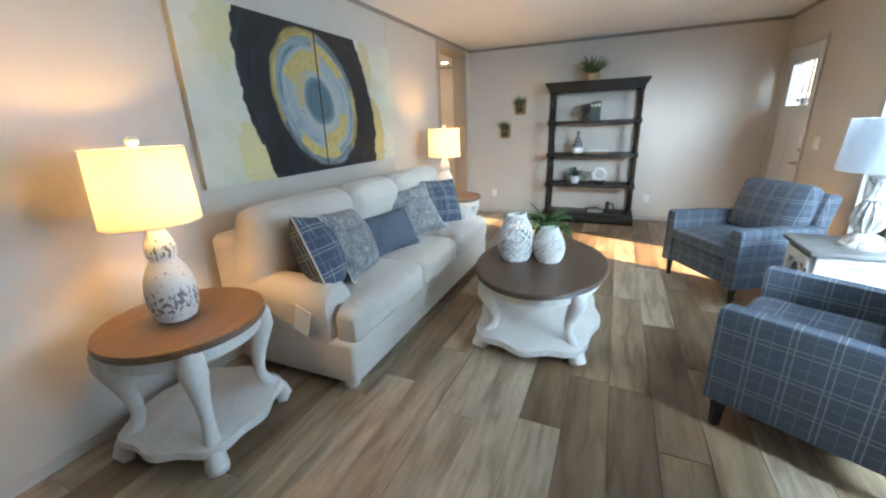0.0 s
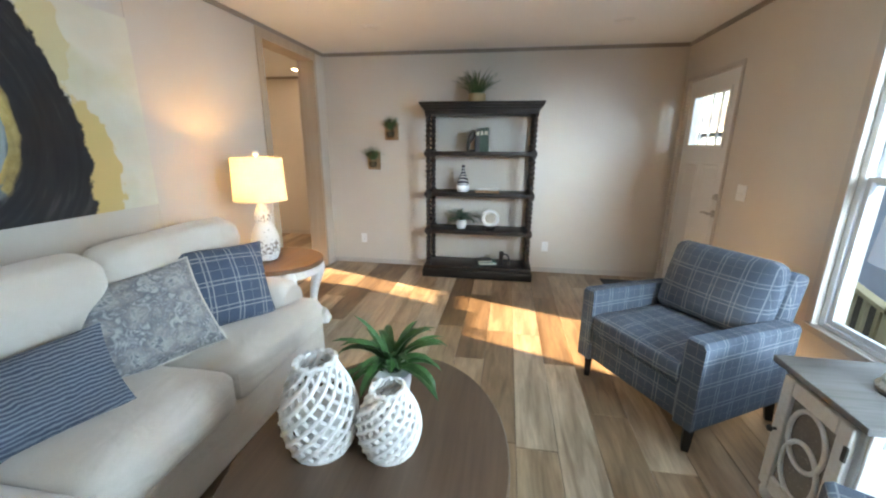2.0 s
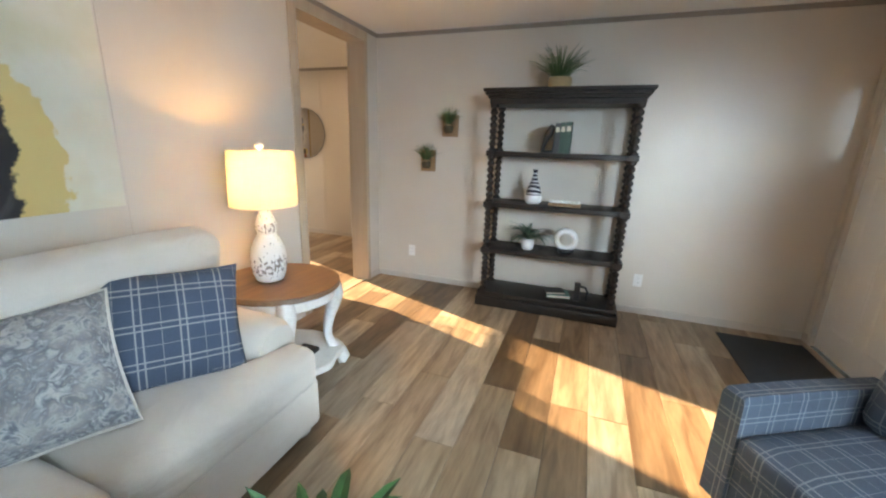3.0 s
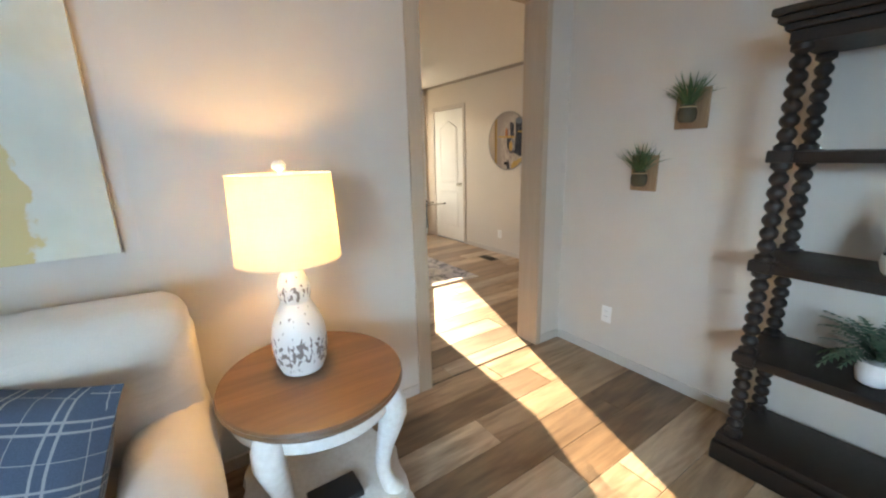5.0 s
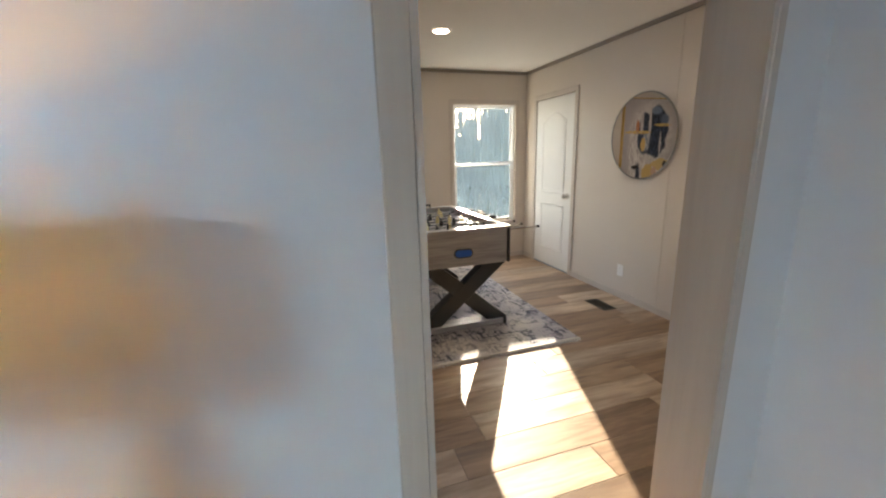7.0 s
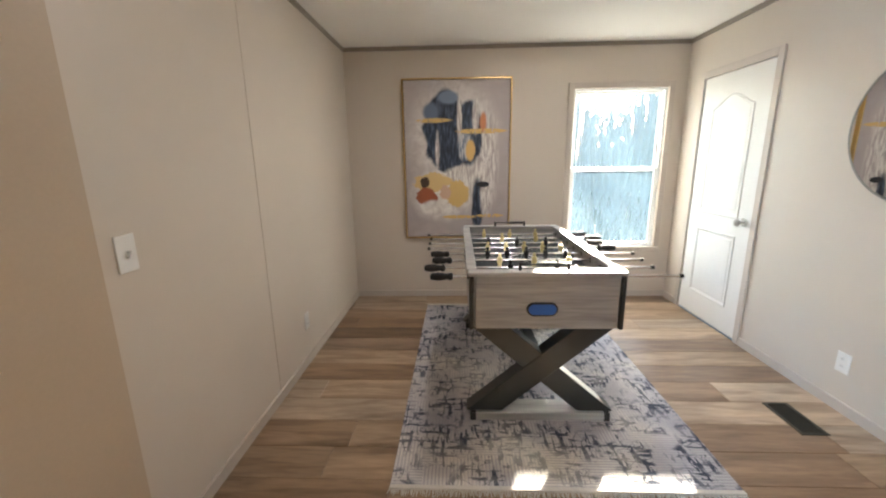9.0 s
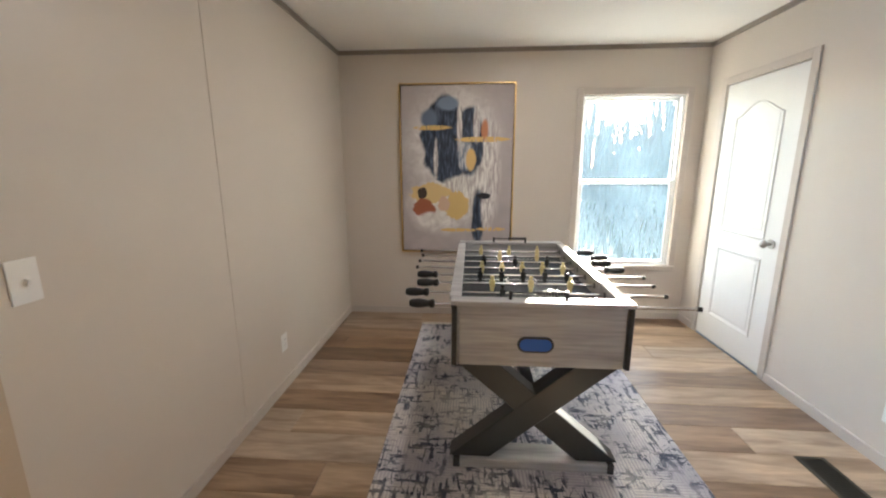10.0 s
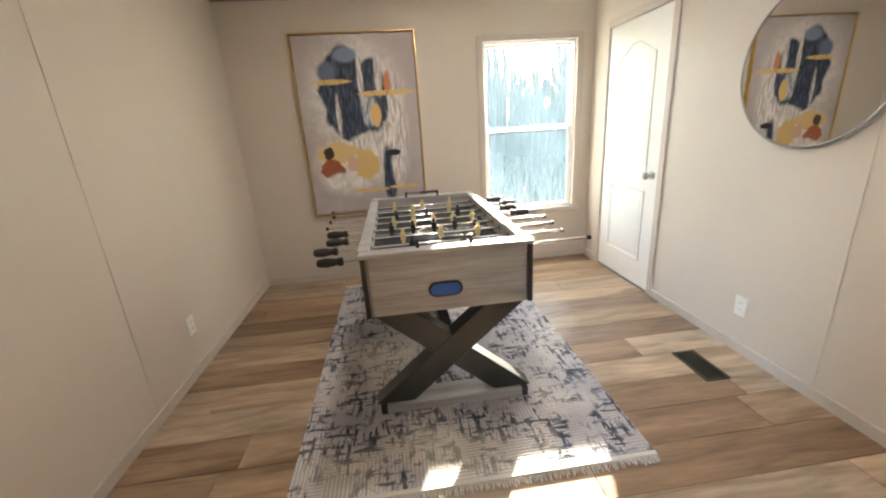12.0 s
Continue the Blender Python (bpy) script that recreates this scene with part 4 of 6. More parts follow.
def cabinet():
    x0, x1, y0, y1, top = 3.26, 3.80, 2.93, 3.31, 0.645
    c = thing("side_cabinet", pose(x0, y0, 0), "antique white side cabinet with fretwork door and grey top", "cabinet")
    w, d = x1 - x0, y1 - y0
    part("body", slab((0.012, 0.012, 0.07), (w, d - 0.012, top - 0.03), 0.004), ANTIQUE, c)
    part("top", slab((-0.03, -0.03, top - 0.03), (w + 0.02, d + 0.03, top), 0.01, 2), WEATHERED, c, "weathered grey wood top")
    bm = bmesh.new()
    for a, b in (((0.014, -0.002, 0.07), (0.05, 0.01, top - 0.03)), ((w - 0.04, -0.002, 0.07), (w, 0.01, top - 0.03)), ((0.05, -0.002, top - 0.09), (w - 0.04, 0.01, top - 0.03)), ((0.05, -0.002, 0.07), (w - 0.04, 0.01, 0.13))):
        box(bm, a, b, 0.003)
    part("side_panel_frame", bm, ANTIQUE, c)
    for yy in (0.04, d - 0.04):
        for xx in (0.035, w - 0.05):
            part("foot", lathe(bmesh.new(), [(0.018, 0), (0.03, 0.02), (0.034, 0.05), (0.026, 0.07)], 12, (xx, yy, 0)), ANTIQUE, c)
    bm = bmesh.new()
    m0, m1 = 0.03, d - 0.03
    for a, b in (((-0.012, m0, 0.09), (0.012, m0 + 0.055, top - 0.05)), ((-0.012, m1 - 0.055, 0.09), (0.012, m1, top - 0.05)), ((-0.012, m0 + 0.055, 0.09), (0.012, m1 - 0.055, 0.16)), ((-0.012, m0 + 0.055, top - 0.115), (0.012, m1 - 0.055, top - 0.05))):
        box(bm, a, b, 0.004)
    door = part("door", bm, ANTIQUE, c)
    part("door_panel", slab((0.004, m0 + 0.05, 0.15), (0.010, m1 - 0.05, top - 0.11)), plain("taupe_mirror_panel", (0.24, 0.21, 0.18), 0.25), door, "dark antiqued panel", smooth=False)
    bm = bmesh.new()
    cy, cz = d / 2, 0.345
    for oz in (-0.065, 0.065):
        tube(bm, [(-0.004, cy + 0.085 * math.cos(a * math.pi / 16), cz + oz + 0.115 * math.sin(a * math.pi / 16)) for a in range(33)], 0.009, 8)
    part("fretwork", bm, ANTIQUE, door, "interlaced white rings")
    part("knob", lathe(bmesh.new(), [(0.006, 0), (0.006, 0.012), (0.014, 0.02), (0.012, 0.028)], 12), DARK_METAL, door).matrix_local = Matrix.Translation((-0.012, m1 - 0.025, 0.36)) @ pose(0, 0, 0, 0, -90, 0)
    for z in (0.18, 0.47):
        part("hinge", slab((-0.018, m0 - 0.004, z), (-0.010, m0 + 0.012, z + 0.055), 0.001), DARK_METAL, door, smooth=False)


cabinet()


def whitewash():
    m = Mat("whitewashed_wood", 0.7)
    v = m.coords(scale=(6, 6, 2))
    n = m.noise(v, 7.0, 6.0, 0.5)
    m.color(m.ramp(n, [(0.38, (0.30, 0.25, 0.21)), (0.5, (0.62, 0.59, 0.55)), (0.6, (0.74, 0.72, 0.69))])).bump(n, 0.3, 0.004)
    return m.m


def urn_lamp(x, y, z):
    WW = whitewash()
    u = thing("table_lamp", pose(x, y, z), "unlit whitewashed urn lamp with pale drum shade", "lamp")
    part("foot", lathe(bmesh.new(), [(0.095, 0), (0.10, 0.015), (0.085, 0.03), (0.088, 0.04), (0.06, 0.06), (0.04, 0.085)], 28), WW, u)
    part("urn", lathe(bmesh.new(), [(0.034, 0.085), (0.056, 0.105), (0.074, 0.14), (0.078, 0.175), (0.066, 0.22), (0.046, 0.255), (0.040, 0.27)], 112, lobes=14, depth=0.09), WW, u, "fluted whitewashed urn")
    part("neck", lathe(bmesh.new(), [(0.040, 0.27), (0.050, 0.28), (0.040, 0.292), (0.028, 0.31), (0.026, 0.355), (0.034, 0.372), (0.046, 0.385), (0.048, 0.40), (0.02, 0.415)], 28), WW, u)
    part("stem", rod(bmesh.new(), (0, 0, 0.41), (0, 0, 0.735), 0.005, seg=8), NICKEL, u)
    bm = lathe(bmesh.new(), [(0.20, 0.435), (0.18, 0.715)], 48)
    for f in [f for f in bm.faces if len(f.verts) > 4]:
        bm.faces.remove(f)
    bmesh.ops.solidify(bm, geom=bm.faces[:], thickness=0.0015)
    part("shade", bm, SHADE_OFF, u, "pale fabric drum shade")
    bm = bmesh.new()
    for k in range(3):
        a = 2 * math.pi * k / 3
        rod(bm, (0, 0, 0.705), (0.18 * math.cos(a), 0.18 * math.sin(a), 0.705), 0.002, seg=6)
    part("spider", bm, NICKEL, u)
    part("finial", lathe(bmesh.new(), [(0.006, 0.73), (0.018, 0.75), (0.008, 0.77)], 12), POT_WHITE, u)


urn_lamp(3.52, 3.10, 0.645)

# ---- coffee table things ----


def lattice_vase(x, y, z, r, h, label, lean):
    v = thing("lattice_vase", pose(x, y, z), label, "vase", "lattice vases on the coffee table")

    def rad(s):
        return r * (0.62 + 0.38 * math.sin(math.pi * min(1.0, s * 0.95 + 0.12)) ** 0.9) * (1 - 0.20 * s ** 3)

    bm = bmesh.new()
    n, twist = 14, 2.9
    for d in (-1, 1):
        for i in range(n):
            pts = []
            for k in range(25):
                s = k / 24
                a = 2 * math.pi * i / n + d * twist * s
                q = rad(s) + 0.0025 * d
                pts.append((q * math.cos(a), q * math.sin(a), 0.012 + s * (h - 0.02)))
            tube(bm, pts, 0.0072, 6)
    part("lattice", bm, LATTICE, v)
    part("base", lathe(bmesh.new(), [(rad(0) * 1.0, 0.0), (rad(0) * 1.06, 0.01), (rad(0) * 1.02, 0.02)], 28), LATTICE, v)
    bm = bmesh.new()
    pts = [((rad(1) + 0.004) * math.cos(k * math.pi / 16), (rad(1) + 0.004) * math.sin(k * math.pi / 16), h - 0.01 + lean * math.cos(k * math.pi / 16) + 0.004 * math.sin(k * 2.2)) for k in range(33)]
    part("rim", tube(bm, pts, 0.0075, 6), LATTICE, v)
    g = part("inner_cup", lathe(bmesh.new(), [(rad(0) * 0.7, 0.022), (r * 0.72, h * 0.3), (r * 0.74, h * 0.5)], 20), LATTICE, v)
    return v


LATTICE = plain("white_woven_ceramic", (0.74, 0.71, 0.66), 0.7, vary=0.12, scale=12)
lattice_vase(1.575, 2.735, 0.49, 0.118, 0.32, "tall white woven lattice vase on the coffee table", 0.008)
lattice_vase(1.80, 2.755, 0.49, 0.098, 0.235, "short white woven lattice vase on the coffee table", 0.004)


def blade(bm, base, d, length, width, droop, lift, n=7, fold=0.25):
    """One leaf: a folded, tapering strip that arches over."""
    d = Vector((math.cos(d), math.sin(d), 0))
    side = Vector((-d.y, d.x, 0))
    rows = []
    p, ang = Vector(base), lift
    for i in range(n + 1):
        s = i / n
        w = width * (0.35 + 1.3 * s) * (1 - s) ** 0.7 if s < 1 else 0.0
        up = Vector((-d.x * math.sin(ang), -d.y * math.sin(ang), math.cos(ang)))
        rows.append([p - side * w / 2 + up * w * fold, p, p + side * w / 2 + up * w * fold])
        p = p + (d * math.cos(ang) + Vector((0, 0, 1)) * math.sin(ang)) * length / n
        ang -= droop / n
    vs = [[bm.verts.new(q) for q in r] for r in rows[:-1]] + [[bm.verts.new(rows[-1][1])]]
    for a, b in zip(vs, vs[1:]):
        if len(b) == 1:
            bm.faces.new((a[0], a[1], b[0])), bm.faces.new((a[1], a[2], b[0]))
        else:
            bm.faces.new((a[0], a[1], b[1], b[0])), bm.faces.new((a[1], a[2], b[2], b[1]))


def tuft(count, length, width, seed, spread=1.0, lift=(0.5, 1.4), droop=(0.8, 1.9), rad=0.03):
    rnd = random.Random(seed)
    bm = bmesh.new()
    for i in range(count):
        a = 2 * math.pi * (i * 0.382 + rnd.uniform(-0.05, 0.05))
        q = rad * rnd.random()
        blade(bm, (q * math.cos(a), q * math.sin(a), 0), a, length * rnd.uniform(0.65, 1.1), width * rnd.uniform(0.8, 1.2), rnd.uniform(*droop) * spread, rnd.uniform(*lift))
    return bm


def potted(name, m, label, pot_profile, pot_mat, foliage, leaf_mat, height):
    p = thing(name, m, label, "plant")
    part("pot", lathe(bmesh.new(), pot_profile, 28), pot_mat, p)
    r = pot_profile[-1][0] * 0.9
    part("soil", lathe(bmesh.new(), [(r, height - 0.02), (r * 0.98, height - 0.012), (r * 0.3, height - 0.008)], 20), SOIL, p)
    part("leaves", turned(foliage, Matrix.Translation((0, 0, height - 0.01))), leaf_mat, p)
    return p


potted("potted_plant", pose(1.74, 2.985, 0.49, 0, 0, 20), "broad-leaved green plant in white pot", [(0.05, 0), (0.062, 0.01), (0.075, 0.10), (0.078, 0.145), (0.072, 0.145)], POT_WHITE,
       tuft(38, 0.245, 0.060, 3, 1.0, (0.65, 1.5), (0.9, 2.2)), LEAF, 0.145)

# ---- bookcase and what stands on it ----
BX0, BX1, BY0, BY1 = 1.235, 2.455, 5.86, 6.262
SHELVES = (0.14, 0.545, 0.955, 1.385)


def bookcase():
    b = thing("bookcase", pose(BX0, BY0, 0), "open black-brown bookcase with turned spindle posts", "bookcase")
    w, d = BX1 - BX0, BY1 - BY0
    part("plinth", slab((0, 0, 0), (w, d, 0.095), 0.012, 2), BLACK_WOOD, b)
    part("shelf", slab((0.012, 0.012, 0.095), (w - 0.012, d - 0.012, 0.14), 0.008, 2), BLACK_WOOD, b)
    for z in SHELVES[1:]:
        part("shelf", slab((0.03, 0.02, z - 0.042), (w - 0.03, d - 0.02, z), 0.006, 2), BLACK_WOOD, b)
    for o, z0, z1 in ((0.03, 1.755, 1.80), (0.015, 1.80, 1.825), (-0.004, 1.825, 1.85), (-0.02, 1.85, 1.875)):
        part("cornice_board", slab((o, o, z0), (w - o, d - o, z1), 0.004), BLACK_WOOD, b)
    levels = (0.14, 0.503, 0.545, 0.913, 0.955, 1.343, 1.385, 1.755)
    for x in (0.065, w - 0.065):
        for y in (0.055, d - 0.055):
            for lo, hi in zip(levels[::2], levels[1::2]):
                h = hi - lo
                prof = [(0.034, 0), (0.034, 0.02), (0.02, 0.03)]
                n = 6
                for i in range(n):
                    c = 0.035 + (h - 0.07) * (i + 0.5) / n
                    q = (h - 0.07) / n / 2
                    prof += [(0.018, c - q * 0.95), (0.029, c - q * 0.45), (0.032, c), (0.029, c + q * 0.45), (0.018, c + q * 0.95)]
                prof += [(0.02, h - 0.03), (0.034, h - 0.02), (0.034, h)]
                part("post", lathe(bmesh.new(), prof, 14, (x, y, lo)), BLACK_WOOD, b, "turned spindle post")
    for z in SHELVES[1:]:
        for x in (0.065, w - 0.065):
            for y in (0.05, d - 0.05):
                part("collar", slab((x - 0.04, y - 0.04, z - 0.042), (x + 0.04, y + 0.04, z + 0.004), 0.004), BLACK_WOOD, b)


bookcase()
GREEN_BOOK = plain("green_book_cloth", (0.035, 0.075, 0.055), 0.6)
PAGES = plain("book_pages", (0.66, 0.60, 0.48), 0.8)
TEAL_BOOK = plain("teal_book_cloth", (0.11, 0.25, 0.22), 0.6)


def book(m, size, cover, label):
    k = thing("book", m, label, "book")
    w, d, t = size
    bm = bmesh.new()
    for a, b in (((0, 0, 0), (w, d, 0.003)), ((0, 0, t - 0.003), (w, d, t)), ((0, 0, 0.003), (0.004, d, t - 0.003))):
        box(bm, a, b, 0.0008)
    part("cover", bm, cover, k)
    part("pages", slab((0.004, 0.004, 0.003), (w - 0.004, d - 0.004, t - 0.003)), PAGES, k, smooth=False)
    return k


z4 = SHELVES[3]


def upright_book(x, y, z, w, h, cover, label):
    k = thing("book", pose(x, y, z), label, "book", "books on the upper shelf")
    bm = bmesh.new()
    for a, b in (((0, 0, 0), (w, 0.004, h)), ((0, 0.004, 0), (0.003, 0.16, h)), ((w - 0.003, 0.004, 0), (w, 0.16, h))):
        box(bm, a, b, 0.0008)
    part("cover", bm, cover, k)
    part("pages", slab((0.003, 0.004, 0.003), (w - 0.003, 0.155, h - 0.004)), PAGES, k, smooth=False)
    part("spine_label", slab((0.006, -0.001, h * 0.70), (w - 0.006, 0.0, h * 0.86)), PAGES, k, "pale title block", smooth=False)


upright_book(1.795, 5.97, z4, 0.042, 0.235, plain("dark_grey_book_cloth", (0.06, 0.06, 0.062), 0.6), "dark grey book standing on the shelf")
upright_book(1.838, 5.97, z4, 0.040, 0.240, GREEN_BOOK, "dark green book standing on the shelf")
upright_book(1.879, 5.97, z4, 0.045, 0.245, GREEN_BOOK, "dark green book standing on the shelf")


def figure_bookend(x, y, z):
    bm = bmesh.new()
    box(bm, (-0.05, -0.04, 0), (0.05, 0.04, 0.02), 0.004)
    box(bm, (0.04, -0.04, 0.02), (0.055, 0.04, 0.20), 0.004)
    tube(bm, [(-0.04, 0, 0.02), (-0.03, 0, 0.07), (-0.015, 0, 0.11), (0.0, 0, 0.15), (0.02, 0, 0.19), (0.03, 0, 0.22)], [0.016, 0.018, 0.026, 0.034, 0.026, 0.016], 10)
    tube(bm, [(0.0, 0.02, 0.14), (-0.035, 0.025, 0.10), (-0.02, 0.03, 0.05)], 0.012, 8)
    ob = part("bookend", bm, BLACK)
    ob.location = (x, y, z)
    tagged(ob, "black sculptural bookend beside the books", "bookend")


figure_bookend(1.745, 6.0, z4)


def bottle_vase():
    m = Mat("dark_banded_glaze", 0.25)
    w = m.node("ShaderNodeTexWave", Scale=9.0, Distortion=5.0, Detail=2.0)
    w.bands_direction = "Z"
    m.link(m.coords(), w.inputs["Vector"])
    m.color(m.ramp(w.outputs["Fac"], [(0.45, (0.02, 0.02, 0.03)), (0.6, (0.10, 0.12, 0.16)), (0.85, (0.45, 0.45, 0.45))]))
    v = thing("bottle_vase", pose(1.665, 6.02, SHELVES[2]), "dark banded bottle vase with white foot", "vase")
    part("foot", lathe(bmesh.new(), [(0.045, 0), (0.062, 0.01), (0.072, 0.045), (0.068, 0.075)], 24), POT_WHITE, v)
    part("body", lathe(bmesh.new(), [(0.068, 0.075), (0.062, 0.11), (0.045, 0.16), (0.026, 0.21), (0.018, 0.25), (0.018, 0.275), (0.022, 0.29), (0.012, 0.29)], 24), m.m, v)


bottle_vase()


def driftwood_tray():
    t = thing("decor_tray", pose(1.93, 6.0, SHELVES[2]), "low wooden tray with pale shells on the shelf", "tray")
    part("tray", slab((-0.13, -0.06, 0), (0.13, 0.06, 0.025), 0.008, 2), PALE_WOOD, t)
    rnd = random.Random(4)
    for i in range(6):
        bm = bmesh.new()
        bmesh.ops.create_icosphere(bm, subdivisions=2, radius=0.022, matrix=Matrix.Translation((-0.10 + i * 0.04, rnd.uniform(-0.025, 0.025), 0.036)) @ Matrix.Diagonal((1.2, 0.9, 0.65, 1)))
        part("shell", bm, POT_WHITE, t)


driftwood_tray()


def fern(count, length, seed):
    rnd = random.Random(seed)
    bm = bmesh.new()
    for i in range(count):
        a = 2 * math.pi * (i * 0.382)
        d = Vector((math.cos(a), math.sin(a), 0))
        side = Vector((-d.y, d.x, 0))
        ang, p = rnd.uniform(0.55, 1.35), Vector((0, 0, 0))
        drop = rnd.uniform(1.0, 2.0)
        n = 12
        ll = length * rnd.uniform(0.7, 1.1)
        for k in range(n):
            q = p + (d * math.cos(ang) + Vector((0, 0, 1)) * math.sin(ang)) * ll / n
            w = 0.026 * math.sin(math.pi * (k + 1.5) / (n + 2))
            for s in (-1, 1):
                tip = (p + q) / 2 + side * s * w + (q - p) * 0.7 - Vector((0, 0, 0.004))
                vs = [bm.verts.new(x) for x in (p, tip, q)]
                bm.faces.new(vs)
            p = q
            ang -= drop / n
    return bm


potted("potted_fern", pose(1.655, 6.01, SHELVES[1]), "small fern in a white pot on the shelf", [(0.035, 0), (0.048, 0.01), (0.056, 0.05), (0.05, 0.09), (0.042, 0.095)], POT_WHITE, fern(46, 0.25, 8), FERN_LEAF, 0.095)


def ring_ornament():
    r = thing("ring_ornament", pose(1.975, 6.0, SHELVES[1]), "pale stone ring on a dark stand", "ornament")
    part("ring", tube(bmesh.new(), [(0.078 * math.cos(k * math.pi / 16), 0, 0.125 + 0.078 * math.sin(k * math.pi / 16)) for k in range(33)], 0.023, 10), POT_WHITE, r)
    bm = lathe(bmesh.new(), [(0.03, 0), (0.055, 0.008), (0.075, 0.035), (0.072, 0.05), (0.03, 0.045)], 22)
    part("stand", bm, BLACK, r)


ring_ornament()
book(pose(1.87, 5.96, SHELVES[0], 0, 0, 12), (0.20, 0.15, 0.025), TEAL_BOOK, "teal book lying flat on the bottom shelf")
book(pose(1.86, 5.97, SHELVES[0] + 0.025, 0, 0, 20), (0.17, 0.13, 0.02), plain("black_book_cloth", (0.02, 0.02, 0.022), 0.5), "black book lying on a teal book")


def camera_prop():
    c = thing("black_bookend", pose(2.14, 6.0, SHELVES[0]), "black looped bookend on the bottom shelf", "bookend")
    part("block", slab((-0.05, -0.035, 0), (0.0, 0.035, 0.155), 0.004), BLACK, c)
    part("loop", tube(bmesh.new(), [(0.0, 0, 0.13), (0.04, 0, 0.125), (0.06, 0, 0.09), (0.055, 0, 0.04), (0.06, 0, 0.01)], 0.010, 8), BLACK, c)


camera_prop()
potted("potted_grass", pose(1.79, 6.03, 1.875), "tufted grass in a tan basket on the bookcase", [(0.07, 0), (0.085, 0.008), (0.092, 0.05), (0.09, 0.088), (0.084, 0.088)], BASKET,
       tuft(150, 0.27, 0.012, 11, 0.8, (0.7, 1.5), (0.5, 1.6), 0.07), GRASS_LEAF, 0.088)


def wall_planter(x0, x1, z0, z1, seed):
    p = thing("wall_planter", pose((x0 + x1) / 2, YB, z0), "small wooden wall plaque with jar of greenery", "wall planter", "pair of wall planters")
    w, h = (x1 - x0) / 2, z1 - z0
    part("plaque", slab((-w, -0.018, 0), (w, -0.001, h), 0.003), PALE_WOOD, p)
    jar = part("jar", lathe(bmesh.new(), [(0.03, 0.02), (0.042, 0.035), (0.045, 0.07), (0.036, 0.095), (0.033, 0.105)], 20, (0, -0.062, 0.01)), plain("brown_jar", (0.09, 0.075, 0.045), 0.2), p, "small brown glass jar")
    part("band", tube(bmesh.new(), [(0.037 * math.cos(k * math.pi / 10), -0.062 + 0.037 * math.sin(k * math.pi / 10), 0.105) for k in range(21)], 0.004, 6), BASKET, jar)
    part("bracket", slab((-0.008, -0.03, 0.095), (0.008, -0.016, 0.11)), DARK_METAL, p)
    f = tuft(90, 0.17, 0.012, seed, 0.7, (0.75, 1.55), (0.2, 1.3), 0.03)
    for v in f.verts:
        v.co.y = min(v.co.y, 0.055) * (0.8 if v.co.y < 0 else 1)
    part("greenery", turned(f, Matrix.Translation((0, -0.062, 0.11))), GRASS_LEAF, p)


wall_planter(0.715, 0.875, 1.50, 1.70, 5)
wall_planter(0.497, 0.65, 1.163, 1.367, 9)

# ---- pictures ----


def masked(m, y, z, cy, cz, ry, rz, wob, soft=0.06):
    """1 inside an ellipse with a wobbling edge."""
    a = m.math("POWER", m.math("DIVIDE", m.math("SUBTRACT", y, cy), ry), 2.0)
    b = m.math("POWER", m.math("DIVIDE", m.math("SUBTRACT", z, cz), rz), 2.0)
    r = m.math("ADD", m.math("SQRT", m.math("ADD", a, b)), wob)
    n = m.t.nodes.new("ShaderNodeMapRange")
    n.inputs[1].default_value, n.inputs[2].default_value = 1 + soft, 1 - soft
    m.link(r, n.inputs[0])
    return n.outputs[0], r


